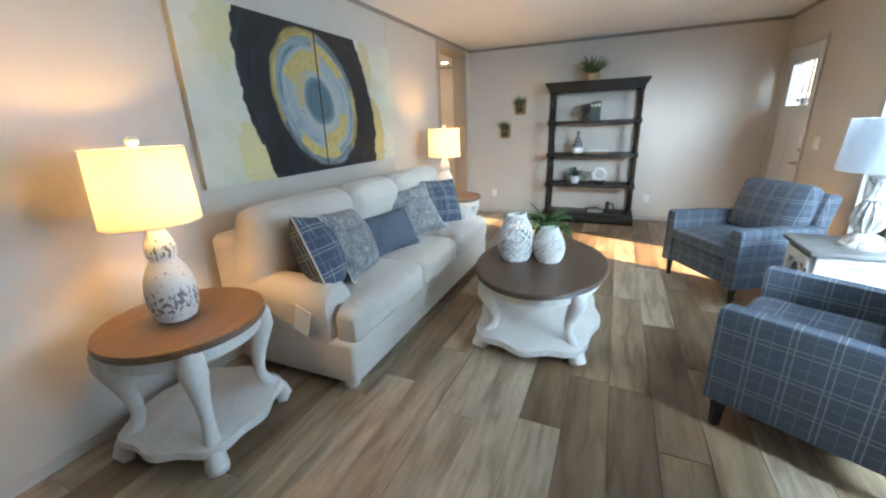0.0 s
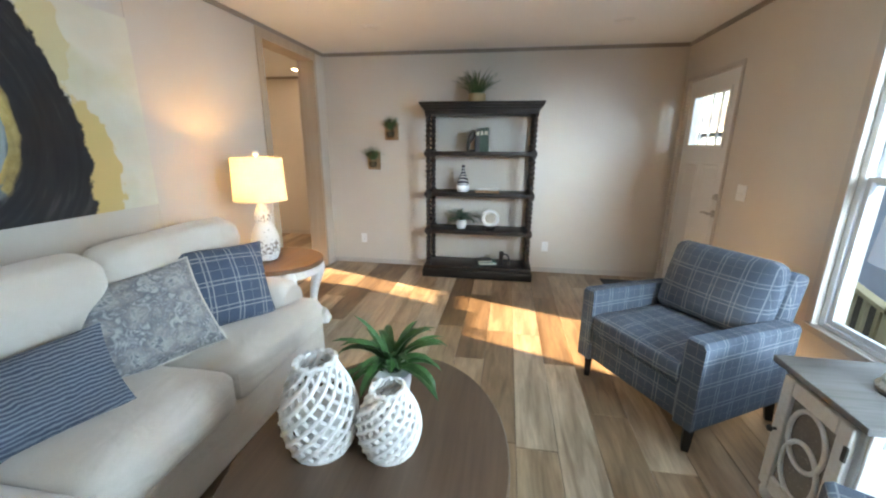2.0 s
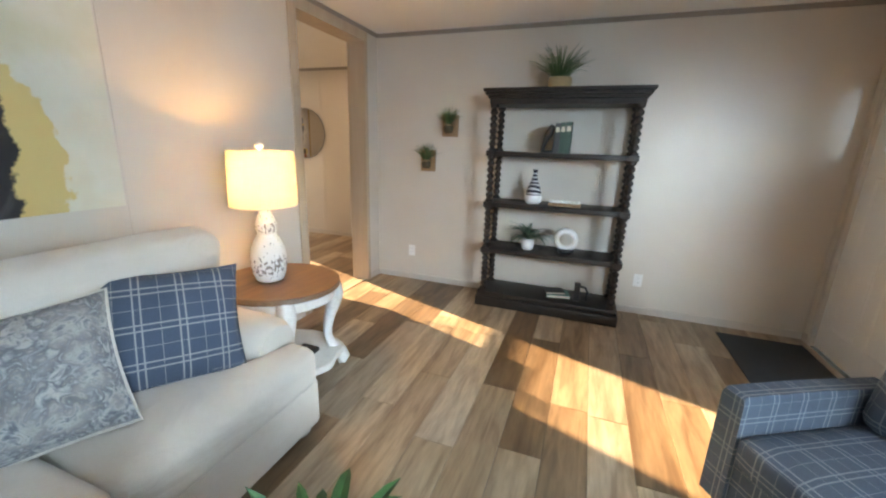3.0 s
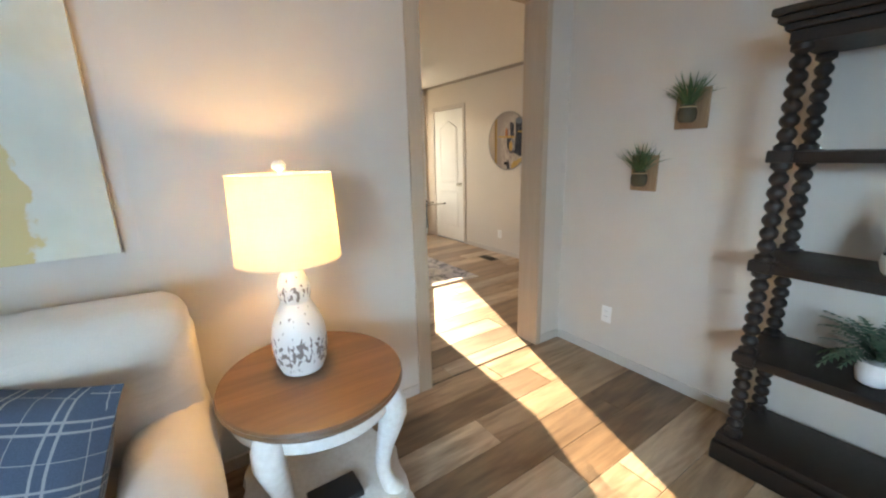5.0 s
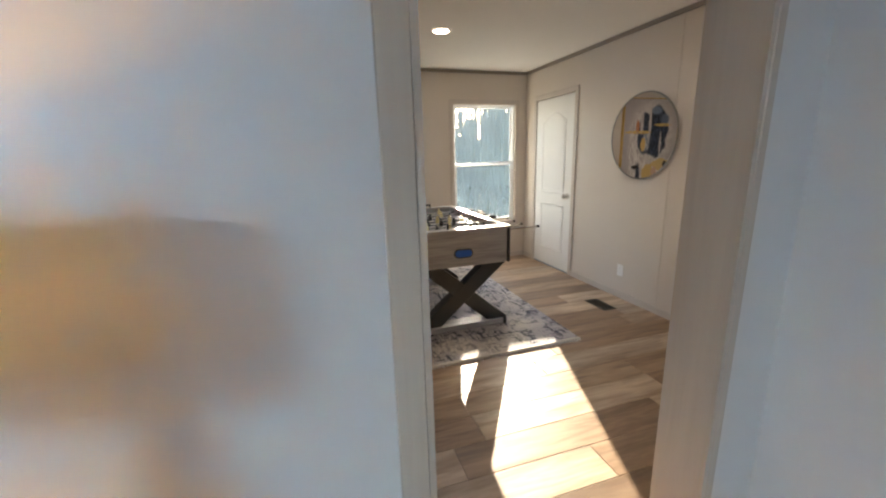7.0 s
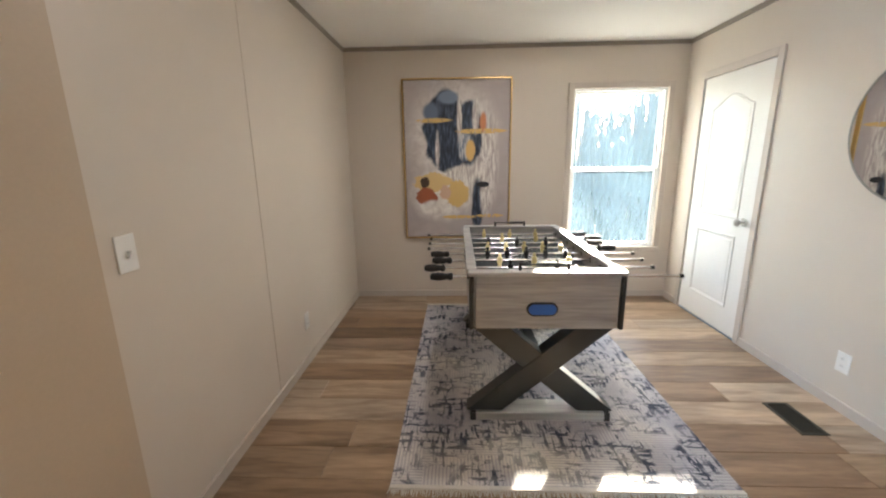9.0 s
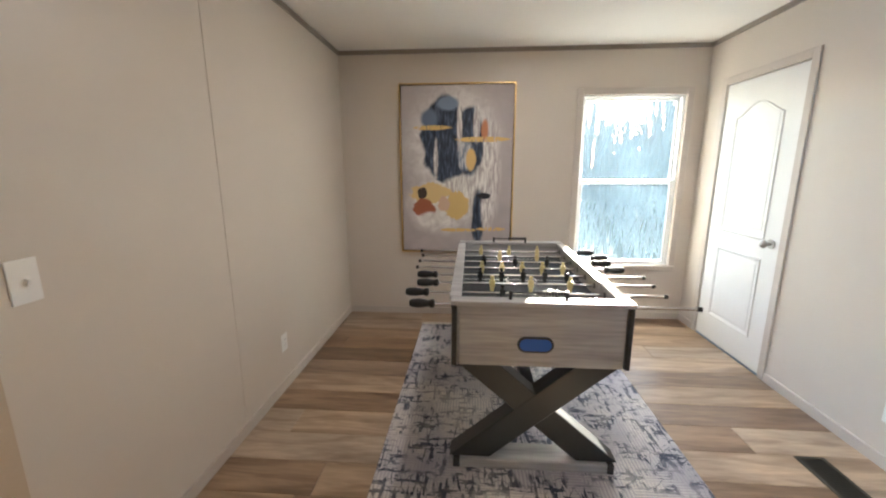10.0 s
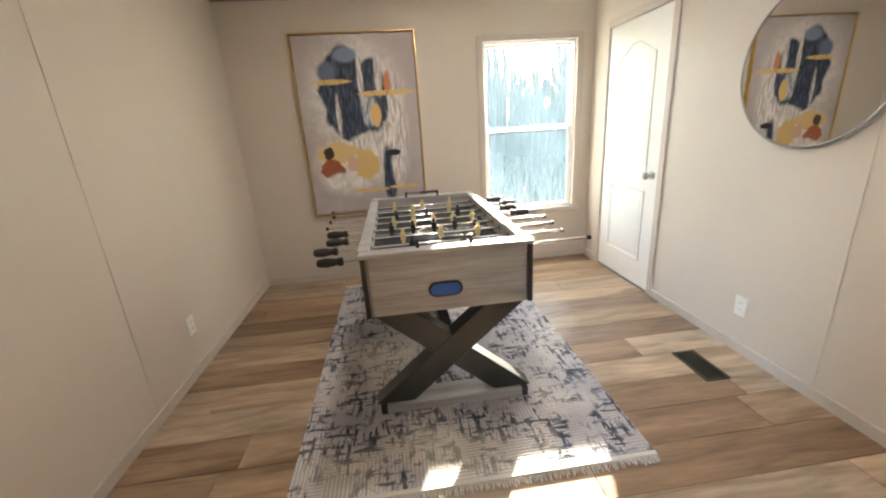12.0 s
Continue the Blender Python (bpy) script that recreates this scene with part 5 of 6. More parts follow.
def ring_paint():
    """Brushed rings: teal core, blue-grey and ochre bands, a torn black ring on pale ground."""
    m = Mat("ring_painting", 0.5)
    g = m.place()
    s = m.t.nodes.new("ShaderNodeSeparateXYZ")
    m.link(g, s.inputs[0])
    dy, dz = m.math("SUBTRACT", s.outputs[1], 2.715), m.math("SUBTRACT", s.outputs[2], 1.60)
    dt = m.math("ADD", dy, m.math("MULTIPLY", dz, 0.18))

    def radius(ry, rz):
        return m.math("SQRT", m.math("ADD", m.math("POWER", m.math("DIVIDE", dt, ry), 2.0), m.math("POWER", m.math("DIVIDE", dz, rz), 2.0)))

    r = radius(0.46, 0.485)
    ang = m.math("ARCTAN2", dz, dy)
    polar = m.t.nodes.new("ShaderNodeCombineXYZ")
    m.link(m.math("MULTIPLY", m.math("COSINE", ang), 1.3), polar.inputs[0])
    m.link(m.math("MULTIPLY", m.math("SINE", ang), 1.3), polar.inputs[1])
    m.link(m.math("MULTIPLY", r, 7.0), polar.inputs[2])
    stroke, sweep = m.noise(polar.outputs[0], 2.2, 6.0, 0.3), m.noise(polar.outputs[0], 0.9, 4.0, 0.4)
    n1, n2, n3 = m.noise(g, 2.4, 4.0), m.noise(g, 9.0, 6.0), m.noise(g, 34.0, 5.0)
    inner = m.math("ADD", r, m.math("MULTIPLY", m.math("SUBTRACT", n2, 0.5), 0.10))
    rings = m.ramp(m.math("MULTIPLY", inner, 0.8), [(0.0, (0.10, 0.17, 0.19)), (0.20, (0.07, 0.14, 0.165)), (0.27, (0.16, 0.24, 0.26)), (0.30, (0.46, 0.43, 0.36)), (0.40, (0.36, 0.40, 0.41)),
                                                 (0.53, (0.27, 0.33, 0.36)), (0.60, (0.38, 0.42, 0.42)), (0.64, (0.12, 0.19, 0.22)), (0.68, (0.24, 0.32, 0.34)), (0.73, (0.11, 0.17, 0.20)), (0.78, (0.20, 0.25, 0.26)), (0.84, (0.10, 0.10, 0.11))])
    rings = m.mix(m.math("MULTIPLY", m.ramp(stroke, [(0.42, (0, 0, 0)), (0.62, (0.5, 0.5, 0.5))]), m.ramp(inner, [(0.30, (0.1, 0.1, 0.1)), (0.40, (1, 1, 1))])), rings, (0.42, 0.45, 0.44))
    rings = m.mix(m.ramp(stroke, [(0.30, (0.5, 0.5, 0.5)), (0.42, (0, 0, 0))]), rings, (0.10, 0.16, 0.19))

    def arc(col, centre, half, lo, hi, c, ragged=0.5):
        """A swept patch between two radii, round an angle."""
        off = m.math("ABSOLUTE", m.math("SUBTRACT", m.math("MODULO", m.math("ADD", m.math("SUBTRACT", ang, centre), 5 * math.pi), 2 * math.pi), math.pi))
        e = m.math("SUBTRACT", m.math("DIVIDE", off, half), 1.0)
        q = m.math("SUBTRACT", m.math("DIVIDE", m.math("ABSOLUTE", m.math("SUBTRACT", r, (lo + hi) / 2)), (hi - lo) / 2), 1.0)
        f = m.math("ADD", m.math("MAXIMUM", e, q), m.math("MULTIPLY", m.math("SUBTRACT", m.math("ADD", m.math("MULTIPLY", n2, 0.6), m.math("MULTIPLY", sweep, 0.4)), 0.5), ragged * 4))
        return m.mix(m.ramp(f, [(0.0, (1, 1, 1)), (0.06, (0, 0, 0))]), col, c)

    ochre = m.ramp(n3, [(0.3, (0.50, 0.35, 0.10)), (0.7, (0.64, 0.48, 0.19))])
    rings = arc(rings, 2.0, 0.62, 0.44, 0.72, ochre)
    rings = arc(rings, 1.1, 0.5, 0.70, 0.86, ochre)
    rings = arc(rings, 2.75, 0.55, 0.36, 0.52, (0.50, 0.40, 0.22))
    rings = arc(rings, -0.9, 0.62, 0.50, 0.70, ochre)
    rings = arc(rings, -1.75, 0.55, 0.72, 0.88, ochre)
    rings = arc(rings, 2.55, 0.95, 0.90, 1.06, ochre, 0.35)
    rings = arc(rings, -0.25, 0.5, 0.88, 1.02, ochre, 0.35)
    black = m.ramp(m.math("ADD", m.math("MULTIPLY", stroke, 0.6), m.math("MULTIPLY", n1, 0.4)), [(0.35, (0.006, 0.006, 0.007)), (0.55, (0.014, 0.015, 0.018)), (0.68, (0.05, 0.048, 0.052))])
    edge = m.ramp(m.math("ADD", inner, m.math("MULTIPLY", m.math("SUBTRACT", sweep, 0.5), 0.25)), [(0.90, (0, 0, 0)), (1.0, (1, 1, 1))])
    rings = m.mix(m.math("MULTIPLY", edge, m.ramp(inner, [(0.98, (0.55, 0.55, 0.55)), (1.0, (1, 1, 1))])), rings, black)
    torn = m.math("ADD", m.math("MULTIPLY", m.math("SUBTRACT", n1, 0.5), 0.16), m.math("ADD", m.math("MULTIPLY", m.math("SUBTRACT", n2, 0.5), 0.12), m.math("MULTIPLY", m.math("SUBTRACT", n3, 0.5), 0.06)))
    outer = m.math("ADD", radius(0.71, 1.0), torn)
    out = m.ramp(outer, [(0.985, (0, 0, 0)), (1.0, (1, 1, 1))])
    ground = m.ramp(n1, [(0.3, (0.60, 0.57, 0.45)), (0.55, (0.68, 0.65, 0.53)), (0.75, (0.61, 0.56, 0.38))])

    def patch(col, cy, cz, ry, rz, c, amount=1.0):
        f, _ = masked(m, s.outputs[1], s.outputs[2], cy, cz, ry, rz, m.math("MULTIPLY", m.math("SUBTRACT", n2, 0.5), 1.6), 0.05)
        return m.mix(m.math("MULTIPLY", f, amount), col, c)

    ground = patch(ground, 3.47, 1.30, 0.13, 0.32, (0.63, 0.47, 0.19))
    ground = patch(ground, 3.36, 1.92, 0.10, 0.24, (0.62, 0.53, 0.30))
    ground = patch(ground, 2.06, 1.24, 0.12, 0.26, (0.66, 0.58, 0.30))
    ground = patch(ground, 1.95, 1.98, 0.16, 0.22, (0.60, 0.56, 0.30), 0.7)
    m.color(m.mix(out, rings, ground)).bump(m.mix(0.5, stroke, n3), 0.3, 0.004).rough(n2, 0.35, 0.6)
    return m.m


RING = ring_paint()
CANVAS = plain("canvas_edge", (0.60, 0.56, 0.46), 0.8)
for y0, y1 in ((1.66, 2.723), (2.735, 3.80)):
    c = thing("canvas_painting", pose(0, (y0 + y1) / 2, 1.09), "abstract canvas with blue, yellow and black rings", "painting", "two-part wall painting")
    h = (y1 - y0) / 2
    part("stretcher", slab((0.002, -h, 0.0), (0.038, h, 1.015), 0.002), CANVAS, c, smooth=False)
    part("painted_face", slab((0.038, -h, 0.0), (0.041, h, 1.015), 0.001), RING, c, smooth=False)
    # a thin black strip stands in for the shade between the two canvases
    seam = h if y0 < 2 else -h
    part("seam_shade", slab((0.002, seam - 0.003, 0.001), (0.0405, seam + 0.003, 1.014)), BLACK, c, "black strip for the shade in the seam", smooth=False)


def horse_paint():
    """Loose patches of navy, white, ochre and orange on mauve grey."""
    m = Mat("figure_painting", 0.6)
    g = m.place()
    s = m.t.nodes.new("ShaderNodeSeparateXYZ")
    m.link(g, s.inputs[0])
    y, z = s.outputs[1], s.outputs[2]
    n1, n2, n3 = m.noise(g, 4.0, 5.0, 0.8), m.noise(g, 13.0, 6.0, 0.8), m.noise(m.place((1, 16, 3)), 3.0, 5.0, 0.4)
    w1 = m.math("MULTIPLY", m.math("SUBTRACT", n1, 0.5), 0.7)
    w2 = m.math("ADD", w1, m.math("MULTIPLY", m.math("SUBTRACT", n2, 0.5), 0.9))
    col = m.ramp(n1, [(0.3, (0.40, 0.35, 0.345)), (0.7, (0.47, 0.42, 0.41))])

    dashes = m.ramp(m.noise(m.place((1, 3, 1)), 11.0, 3.0, 0.4), [(0.40, (0, 0, 0)), (0.46, (1, 1, 1))])

    def add(col, cy, cz, ry, rz, c, wob=w1, soft=0.08):
        f, _ = masked(m, y, z, 5.005 + cy, 0.632 + cz, ry, rz, wob, soft)
        return m.mix(f, col, c)

    pale = m.ramp(n2, [(0.35, (0.58, 0.53, 0.50)), (0.65, (0.82, 0.79, 0.74))])
    navy = m.ramp(n3, [(0.38, (0.012, 0.018, 0.035)), (0.52, (0.035, 0.05, 0.085)), (0.66, (0.09, 0.12, 0.18)), (0.88, (0.55, 0.54, 0.52))])
    grey = m.ramp(n3, [(0.4, (0.13, 0.17, 0.24)), (0.6, (0.55, 0.54, 0.54))])
    wisp = m.ramp(n3, [(0.40, (0.42, 0.37, 0.36)), (0.60, (0.78, 0.75, 0.70))])
    col = add(col, 0.47, 1.02, 0.37, 0.46, pale, w1, 0.35)
    col = add(col, 0.40, 0.44, 0.31, 0.24, pale, w1, 0.25)
    col = add(col, 0.79, 0.78, 0.12, 0.46, wisp, w1, 0.3)
    col = add(col, 0.56, 0.60, 0.15, 0.26, wisp, w1, 0.3)
    col = add(col, 0.40, 1.06, 0.20, 0.37, navy, w1, 0.06)
    col = add(col, 0.50, 1.02, 0.14, 0.30, navy, w1, 0.06)
    col = add(col, 0.27, 1.22, 0.08, 0.09, (0.13, 0.17, 0.25), w1, 0.2)
    col = add(col, 0.44, 1.35, 0.10, 0.06, (0.20, 0.26, 0.36), w1, 0.2)
    col = add(col, 0.64, 1.02, 0.125, 0.30, navy, w1, 0.08)
    col = add(col, 0.545, 1.12, 0.022, 0.26, wisp, w2, 0.2)
    col = add(col, 0.33, 0.86, 0.02, 0.16, wisp, w2, 0.2)
    col = add(col, 0.70, 1.17, 0.03, 0.16, wisp, w1, 0.2)
    col = add(col, 0.77, 1.12, 0.03, 0.09, (0.55, 0.22, 0.10), w1, 0.2)
    col = add(col, 0.60, 0.90, 0.075, 0.13, grey, w1, 0.15)
    col = add(col, 0.65, 0.86, 0.045, 0.10, (0.66, 0.44, 0.16), w1, 0.1)
    col = add(col, 0.28, 0.55, 0.20, 0.10, (0.68, 0.50, 0.22), w2, 0.05)
    col = add(col, 0.52, 0.45, 0.13, 0.12, (0.66, 0.46, 0.17), w2, 0.05)
    col = add(col, 0.40, 0.47, 0.06, 0.08, (0.62, 0.42, 0.30), w2, 0.1)
    col = add(col, 0.20, 0.56, 0.045, 0.05, (0.05, 0.03, 0.02), w2, 0.05)
    col = add(col, 0.22, 0.42, 0.10, 0.085, (0.34, 0.10, 0.045), w2, 0.05)
    col = add(col, 0.27, 0.31, 0.10, 0.07, pale, w1, 0.2)
    col = add(col, 0.72, 0.33, 0.055, 0.24, navy, w1, 0.15)
    col = add(col, 0.80, 0.42, 0.05, 0.18, wisp, w1, 0.2)
    col = add(col, 0.78, 0.535, 0.06, 0.028, (0.012, 0.014, 0.02), w1, 0.08)
    for cy, cz, ry, rz in ((0.29, 1.145, 0.17, 0.028), (0.76, 1.04, 0.25, 0.028), (0.52, 0.215, 0.17, 0.022), (0.85, 0.225, 0.13, 0.022)):
        f, _ = masked(m, y, z, 5.005 + cy, 0.632 + cz, ry, rz * 0.8, w1, 0.1)
        col = m.mix(m.math("MULTIPLY", f, dashes), col, (0.68, 0.46, 0.16))
    m.color(col).bump(n2, 0.3, 0.004)
    return m.m


def framed_picture():
    y0, y1, z0, z1 = 5.005, 6.045, 0.632, 2.155
    p = thing("framed_painting", pose(GX, (y0 + y1) / 2, z0), "large abstract navy and ochre painting in gold frame", "painting")
    h, t = (y1 - y0) / 2, z1 - z0
    part("painted_canvas", slab((0.002, -h + 0.018, 0.018), (0.032, h - 0.018, t - 0.018)), horse_paint(), p, smooth=False)
    part("shadow_gap", slab((0.001, -h + 0.01, 0.01), (0.014, h - 0.01, t - 0.01)), BLACK, p, smooth=False)
    for a, b in (((0.001, -h, 0), (0.045, -h + 0.012, t)), ((0.001, h - 0.012, 0), (0.045, h, t)), ((0.001, -h + 0.012, 0), (0.045, h - 0.012, 0.012)), ((0.001, -h + 0.012, t - 0.012), (0.045, h - 0.012, t))):
        part("frame_bar", slab(a, b, 0.002), GOLD, p, "thin gold frame bar", smooth=False)


framed_picture()


def round_mirror():
    m = thing("round_mirror", pose(-2.03, GR, 1.53), "round wall mirror with thin silver frame", "mirror")
    mir = Mat("mirror_glass", 0.015, 1.0)
    mir.color((0.86, 0.87, 0.87))
    bm = bmesh.new()
    rod(bm, (0, -0.004, 0), (0, -0.022, 0), 0.358, seg=96)
    part("mirror_glass", bm, mir.m, m, smooth=False)
    part("frame", tube(bmesh.new(), [(0.362 * math.cos(k * math.pi / 48), -0.018, 0.362 * math.sin(k * math.pi / 48)) for k in range(97)], 0.008, 8), plain("aged_silver", (0.30, 0.29, 0.27), 0.3, 0.9), m, "thin brushed silver frame")


round_mirror()

# ---- football table and rug ----
GREY_WOOD = wood("grey_driftwood_laminate", (0.20, 0.195, 0.195), (0.47, 0.455, 0.445), 0.42, axis=1, scale=0.8, contrast=0.5)
FIELD = plain("dark_field", (0.018, 0.022, 0.026), 0.55, vary=0.1)
YELLOW = plain("pale_yellow_plastic", (0.62, 0.52, 0.24), 0.4, vary=0.05)
BLUE_CUP = plain("blue_plastic", (0.004, 0.085, 0.40), 0.5, vary=0.05)
BLACK_LEG = plain("black_leg_paint", (0.020, 0.024, 0.026), 0.40, vary=0.15, bump=0.03)
RUBBER = plain("black_grip", (0.012, 0.012, 0.012), 0.6)


def rounded_rect(w, h, r, n=6):
    pts = []
    for cx, cy, a0 in ((w - r, h - r, 0), (-w + r, h - r, 90), (-w + r, -h + r, 180), (w - r, -h + r, 270)):
        for k in range(n + 1):
            a = radians(a0 + 90 * k / n)
            pts.append((cx + r * math.cos(a), cy + r * math.sin(a)))
    return pts


def football_table():
    L, W, z0, z1 = 0.685, 0.366, 0.565, 0.862
    t = thing("football_table", pose(-2.678, 5.969, RUG_T), "grey wood table football game on black X legs", "game table")
    z0, z1 = z0 - RUG_T, z1 - RUG_T
    for s in (-1, 1):
        part("side_panel", slab((-L, s * W - 0.014, z0), (L, s * W + 0.014, z1 - 0.02), 0.002), GREY_WOOD, t, smooth=False)
        end = part("end_panel", slab((s * L - 0.014, -W + 0.0145, z0), (s * L + 0.014, W - 0.0145, z1 - 0.02), 0.002), GREY_WOOD, t, smooth=False)
        bm = outline(bmesh.new(), rounded_rect(0.078, 0.036, 0.036), 0.0, 0.006, 0.002)
        turned(bm, Matrix.Translation((s * (L + 0.0145), -0.02, z0 + 0.105)) @ pose(0, 0, 0, 90, 0, 90 if s > 0 else -90))
        cup = part("ball_return", bm, BLACK, end, "black oval ball return")
        bm = outline(bmesh.new(), rounded_rect(0.068, 0.027, 0.027), 0.0, 0.002)
        turned(bm, Matrix.Translation((s * (L + 0.0210), -0.02, z0 + 0.105)) @ pose(0, 0, 0, 90, 0, 90 if s > 0 else -90))
        part("blue_cup", bm, BLUE_CUP, end, "blue plastic ball cup")
        part("end_rail", slab((s * L - 0.05, -W - 0.022, z1 - 0.02), (s * L + 0.022, W + 0.022, z1), 0.003), GREY_WOOD, t, smooth=False)
        part("side_rail", slab((-L + 0.052, s * W - 0.03, z1 - 0.02), (L - 0.052, s * W + 0.022, z1), 0.003), GREY_WOOD, t, smooth=False)
        for k in (-1, 1):
            bm = slab((s * L - 0.03, k * W - 0.004 if k > 0 else k * W - 0.018, z0 - 0.004), (s * L + 0.018, k * W + 0.018 if k > 0 else k * W + 0.004, z1 - 0.021), 0.003)
            part("corner_guard", bm, BLACK, t, "black corner trim", smooth=False)
    part("field", slab((-L + 0.014, -W + 0.0145, z1 - 0.115), (L - 0.014, W - 0.0145, z1 - 0.105)), FIELD, t, smooth=False)
    bm = bmesh.new()
    for a, b in (((-0.003, -W + 0.02, z1 - 0.1045), (0.003, W - 0.02, z1 - 0.104)), ((-L + 0.12, -0.2, z1 - 0.1045), (-L + 0.125, 0.2, z1 - 0.104)), ((L - 0.125, -0.2, z1 - 0.1045), (L - 0.12, 0.2, z1 - 0.104))):
        box(bm, a, b)
    tube(bm, [(0.09 * math.cos(k * math.pi / 16), 0.09 * math.sin(k * math.pi / 16), z1 - 0.1045) for k in range(33)], 0.0025, 6)
    part("field_line", bm, PLASTIC, t, "white field marking", smooth=False)
    part("bottom", slab((-L + 0.014, -W + 0.0145, z0), (L - 0.014, W - 0.0145, z0 + 0.012)), GREY_WOOD, t, smooth=False)
    # rods and players, four with grips on either side
    rz = z1 - 0.055
    counts = (3, 2, 3, 5, 5, 3, 2, 3)
    colours = (BLACK, BLACK, YELLOW, BLACK, YELLOW, BLACK, YELLOW, YELLOW)
    for i in range(8):
        x = L - 0.10 - i * (2 * L - 0.20) / 7
        s = -1 if i < 4 else 1
        push = (0.03, -0.015, 0.02, 0.0, 0.015, -0.01, 0.03, -0.02)[i]
        bar = part("rod", rod(bmesh.new(), (x, s * (W + 0.13) + push, rz), (x, -s * (W + 0.30 - 0.02 * (i % 3)) + push, rz), 0.0075, seg=10), CHROME, t, "chrome player rod")
        hy = s * (W + 0.13) + push
        prof = [(0.012, 0), (0.021, 0.006), (0.021, 0.02), (0.016, 0.028), (0.020, 0.05), (0.023, 0.075), (0.020, 0.105), (0.015, 0.118), (0.009, 0.12)]
        bm = turned(lathe(bmesh.new(), prof, 12), Matrix.Translation((x, hy, rz)) @ pose(0, 0, 0, -90 * s, 0, 0))
        part("grip", bm, RUBBER, bar, "black rod grip")
        ey = -s * (W + 0.30 - 0.02 * (i % 3)) + push
        part("end_cap", rod(bmesh.new(), (x, ey, rz), (x, ey - s * 0.018, rz), 0.011, seg=10), RUBBER, bar)
        for q in (-1, 1):
            part("bearing", rod(bmesh.new(), (x, q * (W - 0.016), rz), (x, q * (W + 0.026), rz), 0.016, seg=12), BLACK, bar)
        n = counts[i]
        for k in range(n):
            y = (k - (n - 1) / 2) * (0.62 / max(n, 2.4)) + push
            bm = bmesh.new()
            box(bm, (x - 0.010, y - 0.015, rz - 0.018), (x + 0.010, y + 0.015, rz + 0.022), 0.004)
            box(bm, (x - 0.008, y - 0.010, rz - 0.042), (x + 0.008, y + 0.010, rz - 0.016), 0.003)
            rod(bm, (x, y, rz + 0.02), (x, y, rz + 0.028), 0.007, seg=8)
            bmesh.ops.create_icosphere(bm, subdivisions=1, radius=0.012, matrix=Matrix.Translation((x, y, rz + 0.036)))
            part("player", bm, colours[i], bar, "small plastic player peg")
    for s in (-1, 1):
        bm = bmesh.new()
        x = s * (L - 0.02)
        rod(bm, (x, -0.13, z1 + 0.030), (x, 0.11, z1 + 0.030), 0.0035, seg=8)
        rod(bm, (x, -0.13, z1), (x, -0.13, z1 + 0.040), 0.008, seg=8)
        rod(bm, (x, 0.11, z1), (x, 0.11, z1 + 0.040), 0.008, seg=8)
        sc = part("score_bar", bm, BLACK, t, "bead score counter")
        for k in range(10):
            part("bead", rod(bmesh.new(), (x, -0.02 + 0.0125 * k, z1 + 0.030), (x, -0.011 + 0.0125 * k, z1 + 0.030), 0.011, seg=10), BLACK, sc)
    # X legs at both ends
    for s in (-1, 1):
        x = s * 0.60
        foot = part("foot_board", slab((x - 0.065, -0.37, 0), (x + 0.065, 0.37, 0.048), 0.003), GREY_WOOD, t, smooth=False)
        for k in (-1, 1):
            part("foot_cap", slab((x - 0.067, k * 0.36 - 0.016, 0.0), (x + 0.067, k * 0.36 + 0.016, 0.05), 0.003), BLACK, foot, smooth=False)
            a, b = Vector((0, -k * 0.30, 0.05)), Vector((0, k * 0.29, z0))
            d = (b - a)
            ww = 0.062 / math.cos(math.atan2(abs(d.y), d.z))
            bm = bmesh.new()
            hx = 0.05 if k > 0 else 0.047
            rings = [[bm.verts.new((x + sx * hx, p.y + sy * ww, p.z)) for sx, sy in ((-1, -1), (1, -1), (1, 1), (-1, 1))] for p in (a, b)]
            for i in range(4):
                bm.faces.new((rings[0][i], rings[0][(i + 1) % 4], rings[1][(i + 1) % 4], rings[1][i]))
            bm.faces.new(rings[0][::-1]), bm.faces.new(rings[1])
            bmesh.ops.bevel(bm, geom=bm.edges[:], offset=0.003, segments=1, affect="EDGES")
            part("leg", bm, BLACK_LEG, t, "black crossed leg", smooth=False)
    part("stretcher", slab((-0.55, -0.03, 0.27), (0.55, 0.03, 0.33), 0.003), BLACK_LEG, t, smooth=False)


